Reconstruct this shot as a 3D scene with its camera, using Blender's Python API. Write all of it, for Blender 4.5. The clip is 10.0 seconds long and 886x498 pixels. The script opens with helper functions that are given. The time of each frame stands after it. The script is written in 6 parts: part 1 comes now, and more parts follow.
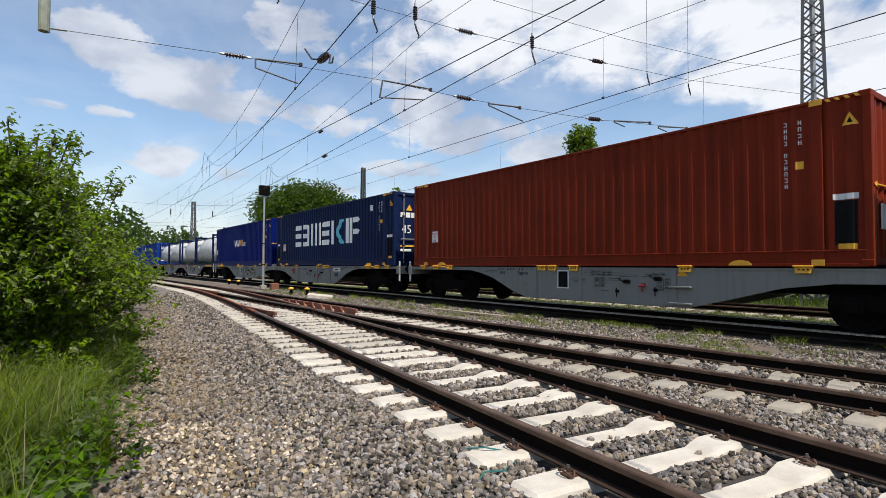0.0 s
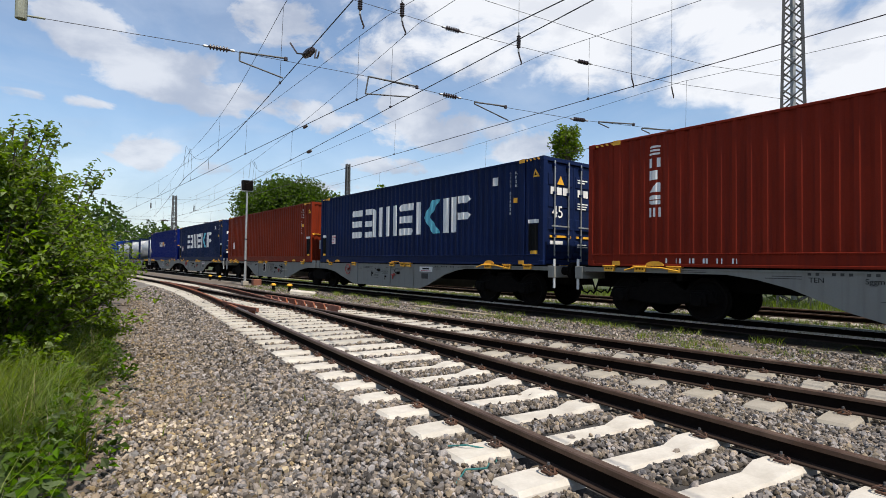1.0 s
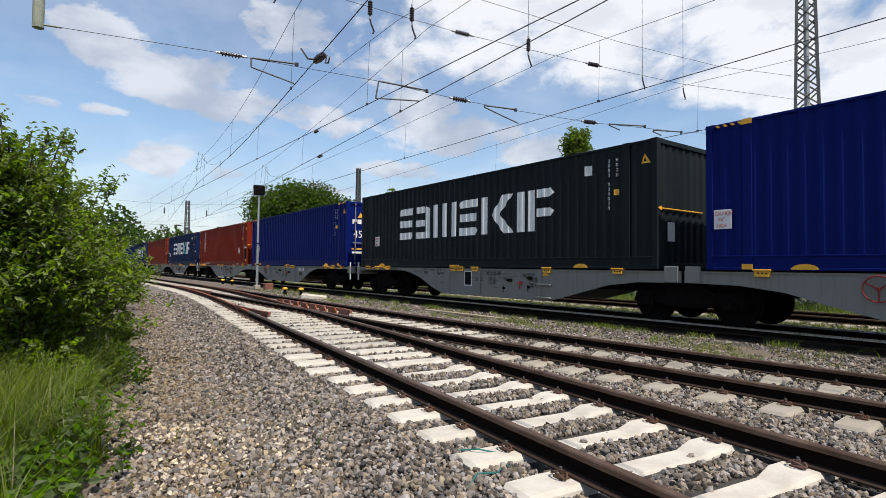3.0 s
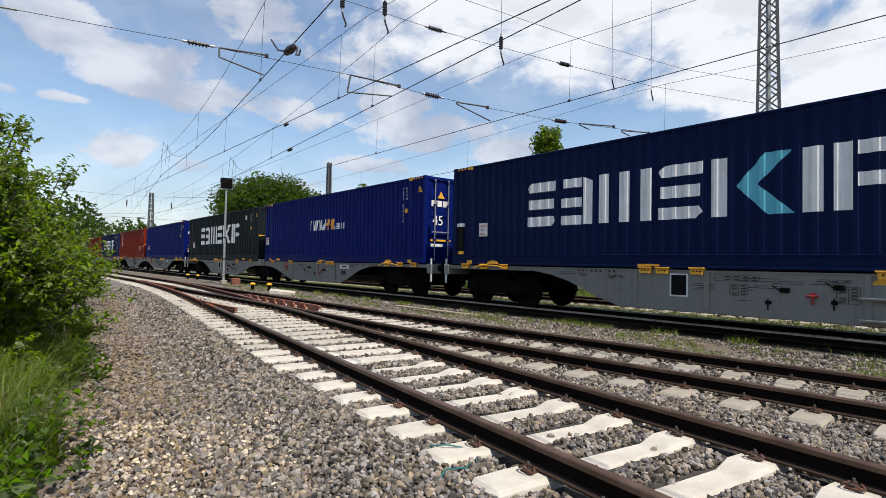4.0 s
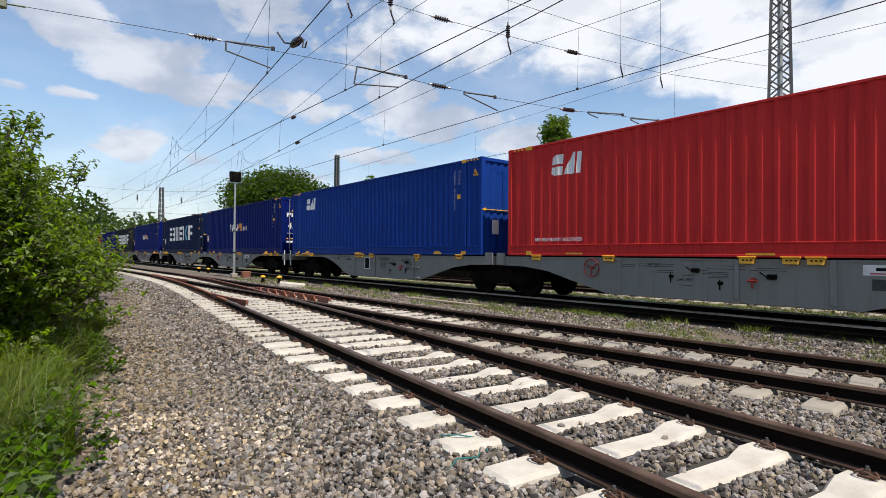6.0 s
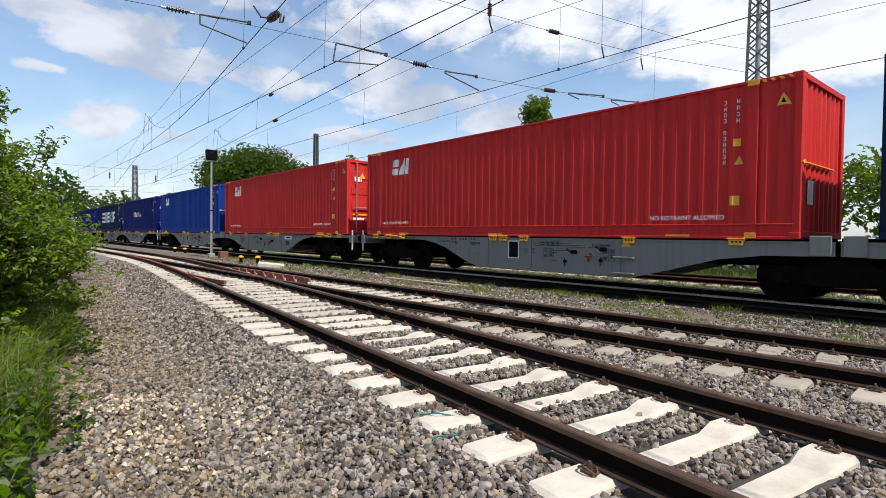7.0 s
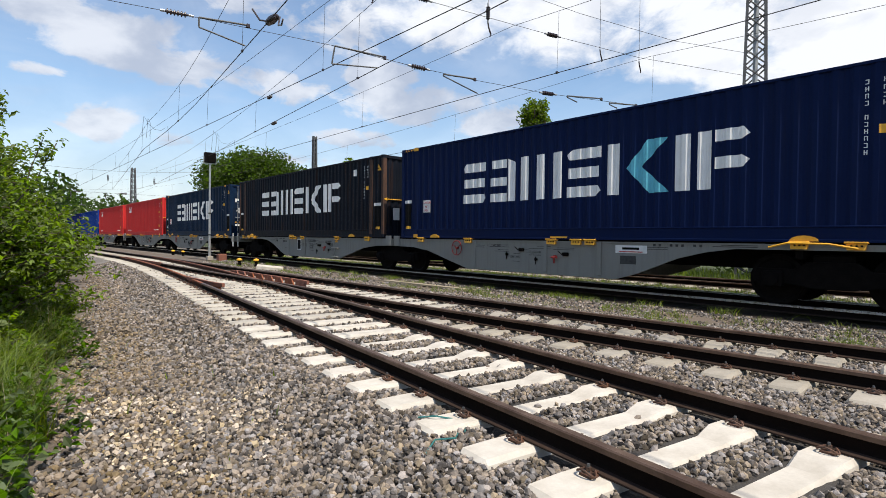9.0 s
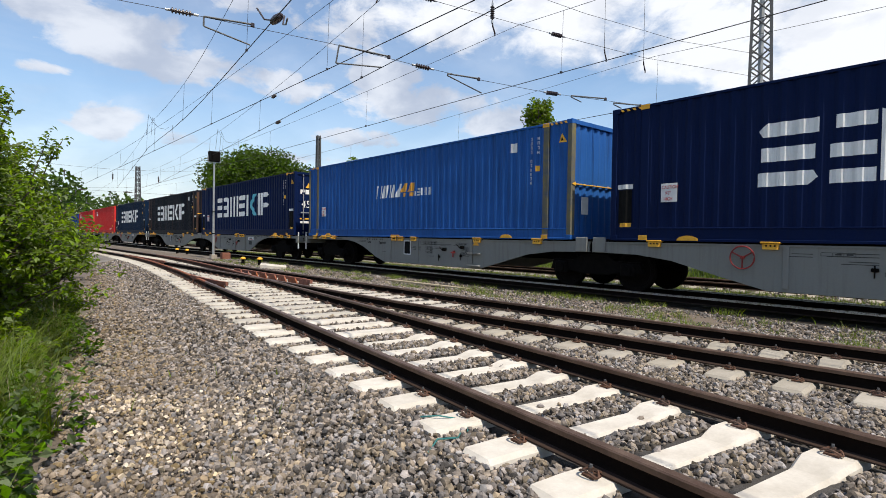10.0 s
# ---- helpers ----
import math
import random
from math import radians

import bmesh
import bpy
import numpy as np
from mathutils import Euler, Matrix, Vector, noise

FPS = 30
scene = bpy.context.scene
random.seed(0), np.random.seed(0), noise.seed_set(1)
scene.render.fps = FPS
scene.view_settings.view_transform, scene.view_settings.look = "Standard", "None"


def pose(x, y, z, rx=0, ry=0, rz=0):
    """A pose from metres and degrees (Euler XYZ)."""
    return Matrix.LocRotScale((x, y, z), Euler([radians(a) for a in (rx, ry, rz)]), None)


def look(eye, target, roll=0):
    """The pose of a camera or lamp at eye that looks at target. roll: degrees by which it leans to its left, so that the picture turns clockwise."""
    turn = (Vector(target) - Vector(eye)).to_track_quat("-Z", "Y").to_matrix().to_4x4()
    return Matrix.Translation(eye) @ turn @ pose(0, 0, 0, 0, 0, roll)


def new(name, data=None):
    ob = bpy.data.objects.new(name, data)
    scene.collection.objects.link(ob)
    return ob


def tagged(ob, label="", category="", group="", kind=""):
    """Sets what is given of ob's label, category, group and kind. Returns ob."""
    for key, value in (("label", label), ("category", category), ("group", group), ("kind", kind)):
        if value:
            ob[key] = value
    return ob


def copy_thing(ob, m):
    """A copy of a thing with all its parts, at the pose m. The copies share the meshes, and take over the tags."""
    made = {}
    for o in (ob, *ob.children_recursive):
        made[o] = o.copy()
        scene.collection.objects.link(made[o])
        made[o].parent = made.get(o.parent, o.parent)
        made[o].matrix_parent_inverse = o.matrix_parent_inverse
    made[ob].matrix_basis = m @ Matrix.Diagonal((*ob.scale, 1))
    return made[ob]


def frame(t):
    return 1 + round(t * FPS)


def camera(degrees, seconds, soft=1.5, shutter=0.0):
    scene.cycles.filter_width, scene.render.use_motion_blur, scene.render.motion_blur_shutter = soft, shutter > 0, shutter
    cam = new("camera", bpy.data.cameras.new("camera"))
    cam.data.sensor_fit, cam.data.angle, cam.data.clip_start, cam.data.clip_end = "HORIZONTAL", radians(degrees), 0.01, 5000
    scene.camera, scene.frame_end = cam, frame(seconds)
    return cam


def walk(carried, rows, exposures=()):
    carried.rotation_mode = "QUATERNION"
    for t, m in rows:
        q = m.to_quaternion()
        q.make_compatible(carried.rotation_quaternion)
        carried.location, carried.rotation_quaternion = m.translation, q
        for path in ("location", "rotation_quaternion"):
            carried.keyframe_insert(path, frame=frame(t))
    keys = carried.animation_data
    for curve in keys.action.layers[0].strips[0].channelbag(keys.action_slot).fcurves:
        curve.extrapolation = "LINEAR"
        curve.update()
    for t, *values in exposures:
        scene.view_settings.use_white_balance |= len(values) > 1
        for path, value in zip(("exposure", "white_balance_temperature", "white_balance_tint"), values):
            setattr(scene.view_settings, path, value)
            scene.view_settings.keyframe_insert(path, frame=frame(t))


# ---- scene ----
# World: z = 0 at the rail heads, y along the running line away from the viewer, x across the tracks.
EYE_Z = 1.135
cam = camera(78.7, 10.0, soft=0.45)
PATH = [
    (0.0, -35.66, 1.78, -0.15), (0.5, -35.89, 1.61, -0.17), (1.0, -37.36, 1.57, -0.81), (1.5, -37.80, 1.48, -0.64),
    (2.0, -36.59, 1.61, -0.36), (3.5, -36.25, 2.01, -0.61), (4.0, -39.33, 1.58, -1.08), (4.5, -37.41, 2.21, -0.45),
    (5.0, -36.75, 2.34, -0.46), (6.5, -39.60, -0.56, -0.57), (7.0, -40.48, -1.42, -0.68), (7.5, -41.18, -1.94, -0.69),
    (8.0, -41.27, -1.84, -0.74), (8.5, -40.61, -1.48, -0.72), (9.0, -40.63, -1.13, -0.67), (9.5, -40.50, -1.10, -0.74),
    (10.0, -40.28, -1.18, -0.91)]
walk(cam, [(t, pose(0, 0, EYE_Z, 90 + p, r, yaw)) for t, yaw, p, r in PATH], [(0.0, 0.0), (5.5, 0.0), (7.0, 0.11), (10.0, 0.11)])

# ---- light ----
SUN_DIR = Vector((-0.05, -1.0, 1.58)).normalized()
sun_data = bpy.data.lights.new("sun", "SUN")
sun_data.energy, sun_data.angle, sun_data.color = 5.2, radians(0.53), (1.0, 0.93, 0.82)
sun = new("sun", sun_data)
sun.matrix_world = look(SUN_DIR * 60, (0, 0, 0))


def make_sky():
    world = bpy.data.worlds.new("sky")
    scene.world = world
    world.use_nodes = True
    nt = world.node_tree
    N, L = nt.nodes, nt.links
    N.clear()
    out = N.new("ShaderNodeOutputWorld")
    bg = N.new("ShaderNodeBackground")
    sky = N.new("ShaderNodeTexSky")
    sky.sky_type, sky.sun_disc = "NISHITA", False
    sky.sun_elevation = math.asin(SUN_DIR.z)
    sky.sun_rotation = math.atan2(SUN_DIR.x, SUN_DIR.y)
    sky.air_density, sky.dust_density, sky.ozone_density = 1.1, 0.6, 2.2
    bg.inputs["Strength"].default_value = 0.13
    tc = N.new("ShaderNodeTexCoord")
    sep = N.new("ShaderNodeSeparateXYZ")
    L.new(tc.outputs["Generated"], sep.inputs[0])

    def calc(op, a, b=None):
        m = N.new("ShaderNodeMath")
        m.operation = op
        for k, v in enumerate((a, b)):
            if v is None:
                continue
            if isinstance(v, (int, float)):
                m.inputs[k].default_value = v
            else:
                L.new(v, m.inputs[k])
        return m.outputs[0]

    zz = calc("ADD", calc("MAXIMUM", sep.outputs["Z"], 0.0), 0.16)
    comb = N.new("ShaderNodeCombineXYZ")
    L.new(calc("DIVIDE", sep.outputs["X"], zz), comb.inputs[0])
    L.new(calc("DIVIDE", sep.outputs["Y"], zz), comb.inputs[1])

    az = calc("ARCTAN2", sep.outputs["X"], sep.outputs["Y"])
    el = calc("ARCSINE", sep.outputs["Z"])
    dome = N.new("ShaderNodeCombineXYZ")
    L.new(az, dome.inputs[0])
    L.new(calc("MULTIPLY", el, 1.7), dome.inputs[1])

    def cloud(scale, detail, rough, lo, hi, shift, dist=0.0, space=comb):
        mp = N.new("ShaderNodeMapping")
        mp.inputs["Location"].default_value = shift
        L.new(space.outputs[0], mp.inputs["Vector"])
        no = N.new("ShaderNodeTexNoise")
        no.inputs["Scale"].default_value, no.inputs["Detail"].default_value = scale, detail
        no.inputs["Roughness"].default_value, no.inputs["Distortion"].default_value = rough, dist
        L.new(mp.outputs[0], no.inputs["Vector"])
        rg = N.new("ShaderNodeMapRange")
        rg.interpolation_type = "SMOOTHSTEP"
        rg.inputs["From Min"].default_value, rg.inputs["From Max"].default_value = lo, hi
        L.new(no.outputs["Fac"], rg.inputs["Value"])
        return rg.outputs["Result"]

    billow = cloud(9.0, 10, 0.6, 0.0, 1.0, (1.3, 6.1, 0.4), 0.3, dome)
    drift = cloud(3.0, 6, 0.6, 0.0, 1.0, (5.3, 2.1, 1.4), 0.6, dome)
    wisp = cloud(1.1, 8, 0.6, 0.30, 0.74, (8.3, 4.2, 2.0), 0.5)
    shade = cloud(7.0, 7, 0.55, 0.36, 0.66, (3.4, 2.06, 5.0), 0.2, dome)
    rough = calc("ADD", calc("MULTIPLY", calc("SUBTRACT", billow, 0.5), 3.6), calc("MULTIPLY", calc("SUBTRACT", drift, 0.5), 2.6))

    def bank(list_, lo, hi):
        """Cover and depth of a group of clouds: (azimuth, height, half width, half height) each."""
        best = None
        for a0, e0, w, h in list_:
            u = calc("DIVIDE", calc("SUBTRACT", az, a0), w)
            v = calc("DIVIDE", calc("SUBTRACT", el, e0), h)
            f = calc("SUBTRACT", 1.0, calc("ADD", calc("MULTIPLY", u, u), calc("MULTIPLY", v, v)))
            best = f if best is None else calc("MAXIMUM", best, f)
        rg = N.new("ShaderNodeMapRange")
        rg.interpolation_type = "SMOOTHSTEP"
        rg.inputs["From Min"].default_value, rg.inputs["From Max"].default_value = lo, hi
        L.new(calc("ADD", best, rough), rg.inputs["Value"])
        return rg.outputs["Result"]

    # heaped clouds low on one side, a bright sheet on the other
    heaps = bank([(0.07, 0.335, 0.064, 0.040), (0.018, 0.236, 0.10, 0.010), (0.17, 0.303, 0.105, 0.046), (0.26, 0.268, 0.11, 0.034), (0.143, 0.176, 0.070, 0.032), (0.241, 0.152, 0.060, 0.020),
                  (0.50, 0.352, 0.088, 0.060), (0.40, 0.262, 0.13, 0.030), (0.583, 0.290, 0.075, 0.030), (0.67, 0.238, 0.15, 0.036), (0.80, 0.206, 0.10, 0.036),
                  (0.563, 0.176, 0.075, 0.018), (0.34, 0.405, 0.11, 0.036), (0.46, 0.135, 0.11, 0.012), (-0.30, 0.33, 0.13, 0.06), 
                  (1.75, 0.20, 0.18, 0.05), (2.3, 0.32, 0.22, 0.07), (3.0, 0.22, 0.2, 0.05), (-0.9, 0.2, 0.2, 0.05), (-1.6, 0.36, 0.24, 0.08), (-2.4, 0.24, 0.2, 0.06)], -0.25, 0.75)
    sheet = bank([(1.00, 0.415, 0.40, 0.085), (0.80, 0.46, 0.22, 0.07), (0.96, 0.345, 0.13, 0.045), (1.32, 0.270, 0.14, 0.040), (1.22, 0.34, 0.16, 0.05), (1.12, 0.30, 0.12, 0.03),
                  (0.85, 0.62, 0.5, 0.12)], -1.3, 0.6)
    low = N.new("ShaderNodeMapRange")
    low.interpolation_type = "SMOOTHSTEP"
    low.inputs["From Min"].default_value, low.inputs["From Max"].default_value = 0.0, 0.30
    low.inputs["To Min"].default_value, low.inputs["To Max"].default_value = 0.62, 0.0
    L.new(el, low.inputs["Value"])
    cover = calc("MAXIMUM", calc("MULTIPLY", heaps, 0.88), calc("MULTIPLY", sheet, 0.96))
    cover = calc("MAXIMUM", cover, calc("MULTIPLY", wisp, 0.34))
    cover = calc("MAXIMUM", cover, low.outputs["Result"])
    shade = calc("MINIMUM", calc("ADD", calc("MULTIPLY", shade, 0.72), calc("MULTIPLY", sheet, 0.7)), 1.0)
    tone = N.new("ShaderNodeMix")
    tone.data_type = "RGBA"
    L.new(shade, tone.inputs["Factor"])
    tone.inputs[6].default_value = (3.7, 4.1, 5.0, 1)
    tone.inputs[7].default_value = (7.2, 7.35, 7.7, 1)
    mix = N.new("ShaderNodeMix")
    mix.data_type = "RGBA"
    L.new(cover, mix.inputs["Factor"])
    hs = N.new("ShaderNodeHueSaturation")
    hs.inputs["Saturation"].default_value, hs.inputs["Value"].default_value = 1.05, 1.2
    L.new(sky.outputs[0], hs.inputs["Color"])
    L.new(hs.outputs[0], mix.inputs[6])
    L.new(tone.outputs[2], mix.inputs[7])
    L.new(mix.outputs[2], bg.inputs["Color"])
    L.new(bg.outputs[0], out.inputs[0])


make_sky()


# ---- materials ----
def mat(name, col, rough=0.7, metal=0.0, var=0.15, scale=8.0, col2=None, fine=60.0, bump=0.2, bump_scale=None, dist=0.01,
        stretch=(1, 1, 1), island=0.0, each=0.0, spec=0.5, streak=None, streak_amount=0.0, sheen=0.0, transl=None):
    """A surface with broad stains, fine grain and relief, in object space; island/each vary loose pieces."""
    m = bpy.data.materials.new(name)
    m.use_nodes = True
    nt = m.node_tree
    N, L = nt.nodes, nt.links
    b = N["Principled BSDF"]
    tc = N.new("ShaderNodeTexCoord")
    mp = N.new("ShaderNodeMapping")
    mp.inputs["Scale"].default_value = stretch
    L.new(tc.outputs["Object"], mp.inputs["Vector"])

    def nz(s, detail=5, rough_=0.6):
        n = N.new("ShaderNodeTexNoise")
        n.inputs["Scale"].default_value, n.inputs["Detail"].default_value, n.inputs["Roughness"].default_value = s, detail, rough_
        L.new(mp.outputs[0], n.inputs["Vector"])
        return n.outputs["Fac"]

    def mixc(f, a, c, blend="MIX"):
        x = N.new("ShaderNodeMix")
        x.data_type, x.blend_type = "RGBA", blend
        for k, v in ((0, f), (6, a), (7, c)):
            if isinstance(v, (int, float)):
                x.inputs[k].default_value = v
            elif isinstance(v, tuple):
                x.inputs[k].default_value = (*v[:3], 1)
            else:
                L.new(v, x.inputs[k])
        return x.outputs[2]

    def rng(v, a, c, lo, hi):
        r = N.new("ShaderNodeMapRange")
        r.inputs["From Min"].default_value, r.inputs["From Max"].default_value = a, c
        r.inputs["To Min"].default_value, r.inputs["To Max"].default_value = lo, hi
        L.new(v, r.inputs["Value"])
        return r.outputs["Result"]

    c2 = col2 or tuple(min(1, v * (1 - 2.2 * var)) for v in col)
    big = nz(scale)
    small = nz(fine, 4, 0.7)
    c = mixc(rng(big, 0.35, 0.68, 0, 1), col, c2)
    c = mixc(rng(small, 0.3, 0.7, 0, var * 1.6), c, tuple(v * 0.45 for v in col))
    if streak:
        ms = N.new("ShaderNodeMapping")
        ms.inputs["Scale"].default_value = (9, 9, 0.5)
        L.new(tc.outputs["Object"], ms.inputs["Vector"])
        n = N.new("ShaderNodeTexNoise")
        n.inputs["Scale"].default_value, n.inputs["Detail"].default_value = 1.3, 6
        L.new(ms.outputs[0], n.inputs["Vector"])
        c = mixc(rng(n.outputs["Fac"], 0.5, 0.74, 0, streak_amount), c, streak)
    if island or each:
        if island:
            g = N.new("ShaderNodeNewGeometry")
            rv, amt = g.outputs["Random Per Island"], island
        else:
            g = N.new("ShaderNodeObjectInfo")
            rv, amt = g.outputs["Random"], each
        h = N.new("ShaderNodeHueSaturation")
        L.new(c, h.inputs["Color"])
        L.new(rng(rv, 0, 1, 1 - amt, 1 + amt), h.inputs["Value"])
        mul = N.new("ShaderNodeMath")
        mul.operation = "MULTIPLY"
        mul.inputs[1].default_value = 7.31
        L.new(rv, mul.inputs[0])
        fr = N.new("ShaderNodeMath")
        fr.operation = "FRACT"
        L.new(mul.outputs[0], fr.inputs[0])
        L.new(rng(fr.outputs[0], 0, 1, 1 - amt * 0.8, 1 + amt * 0.8), h.inputs["Saturation"])
        L.new(rng(fr.outputs[0], 0, 1, 0.5 - amt * 0.025, 0.5 + amt * 0.012), h.inputs["Hue"])
        c = h.outputs["Color"]
    L.new(c, b.inputs["Base Color"])
    b.inputs["Metallic"].default_value = metal
    b.inputs["Specular IOR Level"].default_value = spec
    L.new(rng(small, 0.3, 0.7, max(0.05, rough - 0.12), min(1, rough + 0.12)), b.inputs["Roughness"])
    if bump:
        bp = N.new("ShaderNodeBump")
        bp.inputs["Strength"].default_value, bp.inputs["Distance"].default_value = bump, dist
        L.new(nz(bump_scale or fine, 6, 0.65), bp.inputs["Height"])
        L.new(bp.outputs[0], b.inputs["Normal"])
    if transl:
        tr = N.new("ShaderNodeBsdfTranslucent")
        tr.inputs["Color"].default_value = (*transl, 1)
        mx = N.new("ShaderNodeMixShader")
        mx.inputs[0].default_value = 0.33
        L.new(b.outputs[0], mx.inputs[1])
        L.new(tr.outputs[0], mx.inputs[2])
        L.new(mx.outputs[0], N["Material Output"].inputs[0])
    return m


M = {}
# darker than the loose stones: the shade in their gaps is in the colour
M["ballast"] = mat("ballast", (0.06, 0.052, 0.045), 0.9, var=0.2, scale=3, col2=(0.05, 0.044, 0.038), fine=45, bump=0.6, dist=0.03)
M["stone"] = mat("stone", (0.268, 0.226, 0.188), 0.85, spec=0.25, var=0.2, scale=14, col2=(0.115, 0.10, 0.084), fine=110, bump=0.5, dist=0.006, island=0.78)
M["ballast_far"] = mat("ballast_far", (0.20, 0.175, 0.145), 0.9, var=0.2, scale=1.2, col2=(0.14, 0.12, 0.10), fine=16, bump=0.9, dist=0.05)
M["path_stone"] = mat("path_stone", (0.26, 0.205, 0.145), 0.9, spec=0.2, var=0.2, scale=12, col2=(0.15, 0.12, 0.09), fine=110, bump=0.4, dist=0.005, island=0.6)
M["pale_stone"] = mat("pale_stone", (0.54, 0.45, 0.33), 0.85, var=0.15, scale=9, col2=(0.42, 0.33, 0.23), fine=90, bump=0.3, dist=0.004, island=0.4)
M["earth"] = mat("earth", (0.17, 0.13, 0.10), 0.95, var=0.2, scale=2.5, col2=(0.11, 0.09, 0.065), fine=30, bump=0.5, dist=0.03)
M["meadow"] = mat("meadow", (0.05, 0.075, 0.018), 0.95, var=0.2, scale=0.8, col2=(0.075, 0.075, 0.03), fine=14, bump=0.6, dist=0.05)
M["concrete_new"] = mat("concrete_new", (0.62, 0.57, 0.49), 0.88, var=0.1, scale=4, col2=(0.46, 0.41, 0.34), fine=50, bump=0.25, dist=0.004, each=0.07)
M["concrete_mid"] = mat("concrete_mid", (0.47, 0.43, 0.36), 0.88, var=0.12, scale=4, col2=(0.36, 0.32, 0.26), fine=50, bump=0.25, dist=0.004, each=0.09)
M["concrete_old"] = mat("concrete_old", (0.38, 0.335, 0.27), 0.9, var=0.1, scale=5, col2=(0.29, 0.255, 0.20), fine=60, bump=0.3, dist=0.004, each=0.1)
# sleepers under the train: their shade is put into the colour
M["concrete_shaded"] = mat("concrete_shaded", (0.045, 0.038, 0.032), 0.95, spec=0.1, var=0.2, scale=5, col2=(0.03, 0.025, 0.02), fine=60, bump=0.3, dist=0.004)
# rail web near-black: shade under the head is put into the colour
M["rail_side_shaded"] = mat("rail_side_shaded", (0.010, 0.007, 0.0055), 0.95, spec=0.05, var=0.2, scale=5, col2=(0.010, 0.006, 0.0045), fine=60, bump=0.25, dist=0.003)
M["rail_head"] = mat("rail_head", (0.09, 0.05, 0.032), 0.5, metal=0.5, var=0.15, scale=4, col2=(0.18, 0.115, 0.08), fine=50, bump=0.1, dist=0.002)
M["rail_bright"] = mat("rail_bright", (0.55, 0.55, 0.57), 0.3, metal=0.9, var=0.1, scale=4, fine=50, bump=0.05, dist=0.002)
# ballast under the train: the black shade there is put into the colour
M["ballast_shaded"] = mat("ballast_shaded", (0.028, 0.022, 0.018), 0.95, spec=0.1, var=0.2, scale=3, col2=(0.018, 0.015, 0.012), fine=45, bump=0.6, dist=0.03)
M["rail_foot"] = mat("rail_foot", (0.05, 0.032, 0.024), 0.9, spec=0.1, var=0.2, scale=6, col2=(0.028, 0.019, 0.015), fine=60, bump=0.3, dist=0.003)
M["rail_rusty"] = mat("rail_rusty", (0.085, 0.036, 0.02), 0.9, spec=0.1, var=0.2, scale=5, col2=(0.04, 0.02, 0.014), fine=60, bump=0.3, dist=0.003)
M["rust"] = mat("rust", (0.27, 0.095, 0.045), 0.9, var=0.2, scale=7, col2=(0.17, 0.06, 0.035), fine=60, bump=0.35, dist=0.004, each=0.15)
M["clip_steel"] = mat("clip_steel", (0.075, 0.05, 0.038), 0.7, metal=0.4, var=0.2, scale=30, col2=(0.17, 0.08, 0.05), fine=120, bump=0.2, dist=0.002, each=0.2)
M["galv"] = mat("galv", (0.42, 0.43, 0.43), 0.5, metal=0.6, var=0.12, scale=9, fine=70, bump=0.1, dist=0.002)
M["mast_steel"] = mat("mast_steel", (0.11, 0.11, 0.11), 0.65, metal=0.3, var=0.15, scale=9, fine=70, bump=0.1, dist=0.002)
M["drop_tube"] = mat("drop_tube", (0.30, 0.31, 0.24), 0.7, var=0.15, scale=6, fine=70, bump=0.1, dist=0.002)
M["cable"] = mat("cable", (0.045, 0.04, 0.04), 0.6, metal=0.4, var=0.1, scale=5, fine=40, bump=0)
M["porcelain"] = mat("porcelain", (0.045, 0.03, 0.03), 0.35, var=0.1, scale=20, fine=80, bump=0)
M["sign_white"] = mat("sign_white", (0.74, 0.73, 0.70), 0.6, var=0.06, scale=10, fine=90, bump=0.05)
M["yellow"] = mat("yellow", (0.86, 0.44, 0.02), 0.6, var=0.10, scale=10, col2=(0.68, 0.33, 0.03), fine=80, bump=0.1)
M["black"] = mat("black", (0.010, 0.010, 0.010), 0.85, spec=0.1, var=0.2, scale=10, fine=80, bump=0.1)
M["wagon_grey"] = mat("wagon_grey", (0.228, 0.228, 0.208), 0.65, spec=0.15, var=0.08, scale=2.2, col2=(0.225, 0.22, 0.195), fine=40, bump=0.08, dist=0.003,
                      streak=(0.13, 0.115, 0.10), streak_amount=0.35)
# underframe and wheels near-black: the shade under the wagons is in the colour
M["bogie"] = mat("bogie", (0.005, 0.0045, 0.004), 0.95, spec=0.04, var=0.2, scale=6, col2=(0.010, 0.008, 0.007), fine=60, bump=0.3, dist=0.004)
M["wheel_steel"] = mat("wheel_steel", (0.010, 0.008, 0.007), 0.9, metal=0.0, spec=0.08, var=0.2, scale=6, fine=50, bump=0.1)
M["red_paint"] = mat("red_paint", (0.50, 0.03, 0.03), 0.5, var=0.12, scale=9, fine=60, bump=0.05)
M["leaf"] = mat("leaf", (0.15, 0.22, 0.016), 0.6, spec=0.08, var=0.2, scale=6, col2=(0.06, 0.12, 0.008), fine=50, bump=0, island=0.6, transl=(0.20, 0.30, 0.015))
M["leaf_tree"] = mat("leaf_tree", (0.075, 0.125, 0.012), 0.6, spec=0.08, var=0.2, scale=2, col2=(0.035, 0.075, 0.007), fine=50, bump=0, island=0.55, transl=(0.09, 0.16, 0.012))
M["herb"] = mat("herb", (0.085, 0.15, 0.012), 0.6, spec=0.08, var=0.2, scale=5, col2=(0.04, 0.085, 0.008), fine=50, bump=0, island=0.6, transl=(0.10, 0.18, 0.012))
M["leaf_dark"] = mat("leaf_dark", (0.05, 0.09, 0.01), 0.6, spec=0.08, var=0.2, scale=4, col2=(0.04, 0.075, 0.018), fine=50, bump=0, island=0.45, transl=(0.08, 0.14, 0.02))
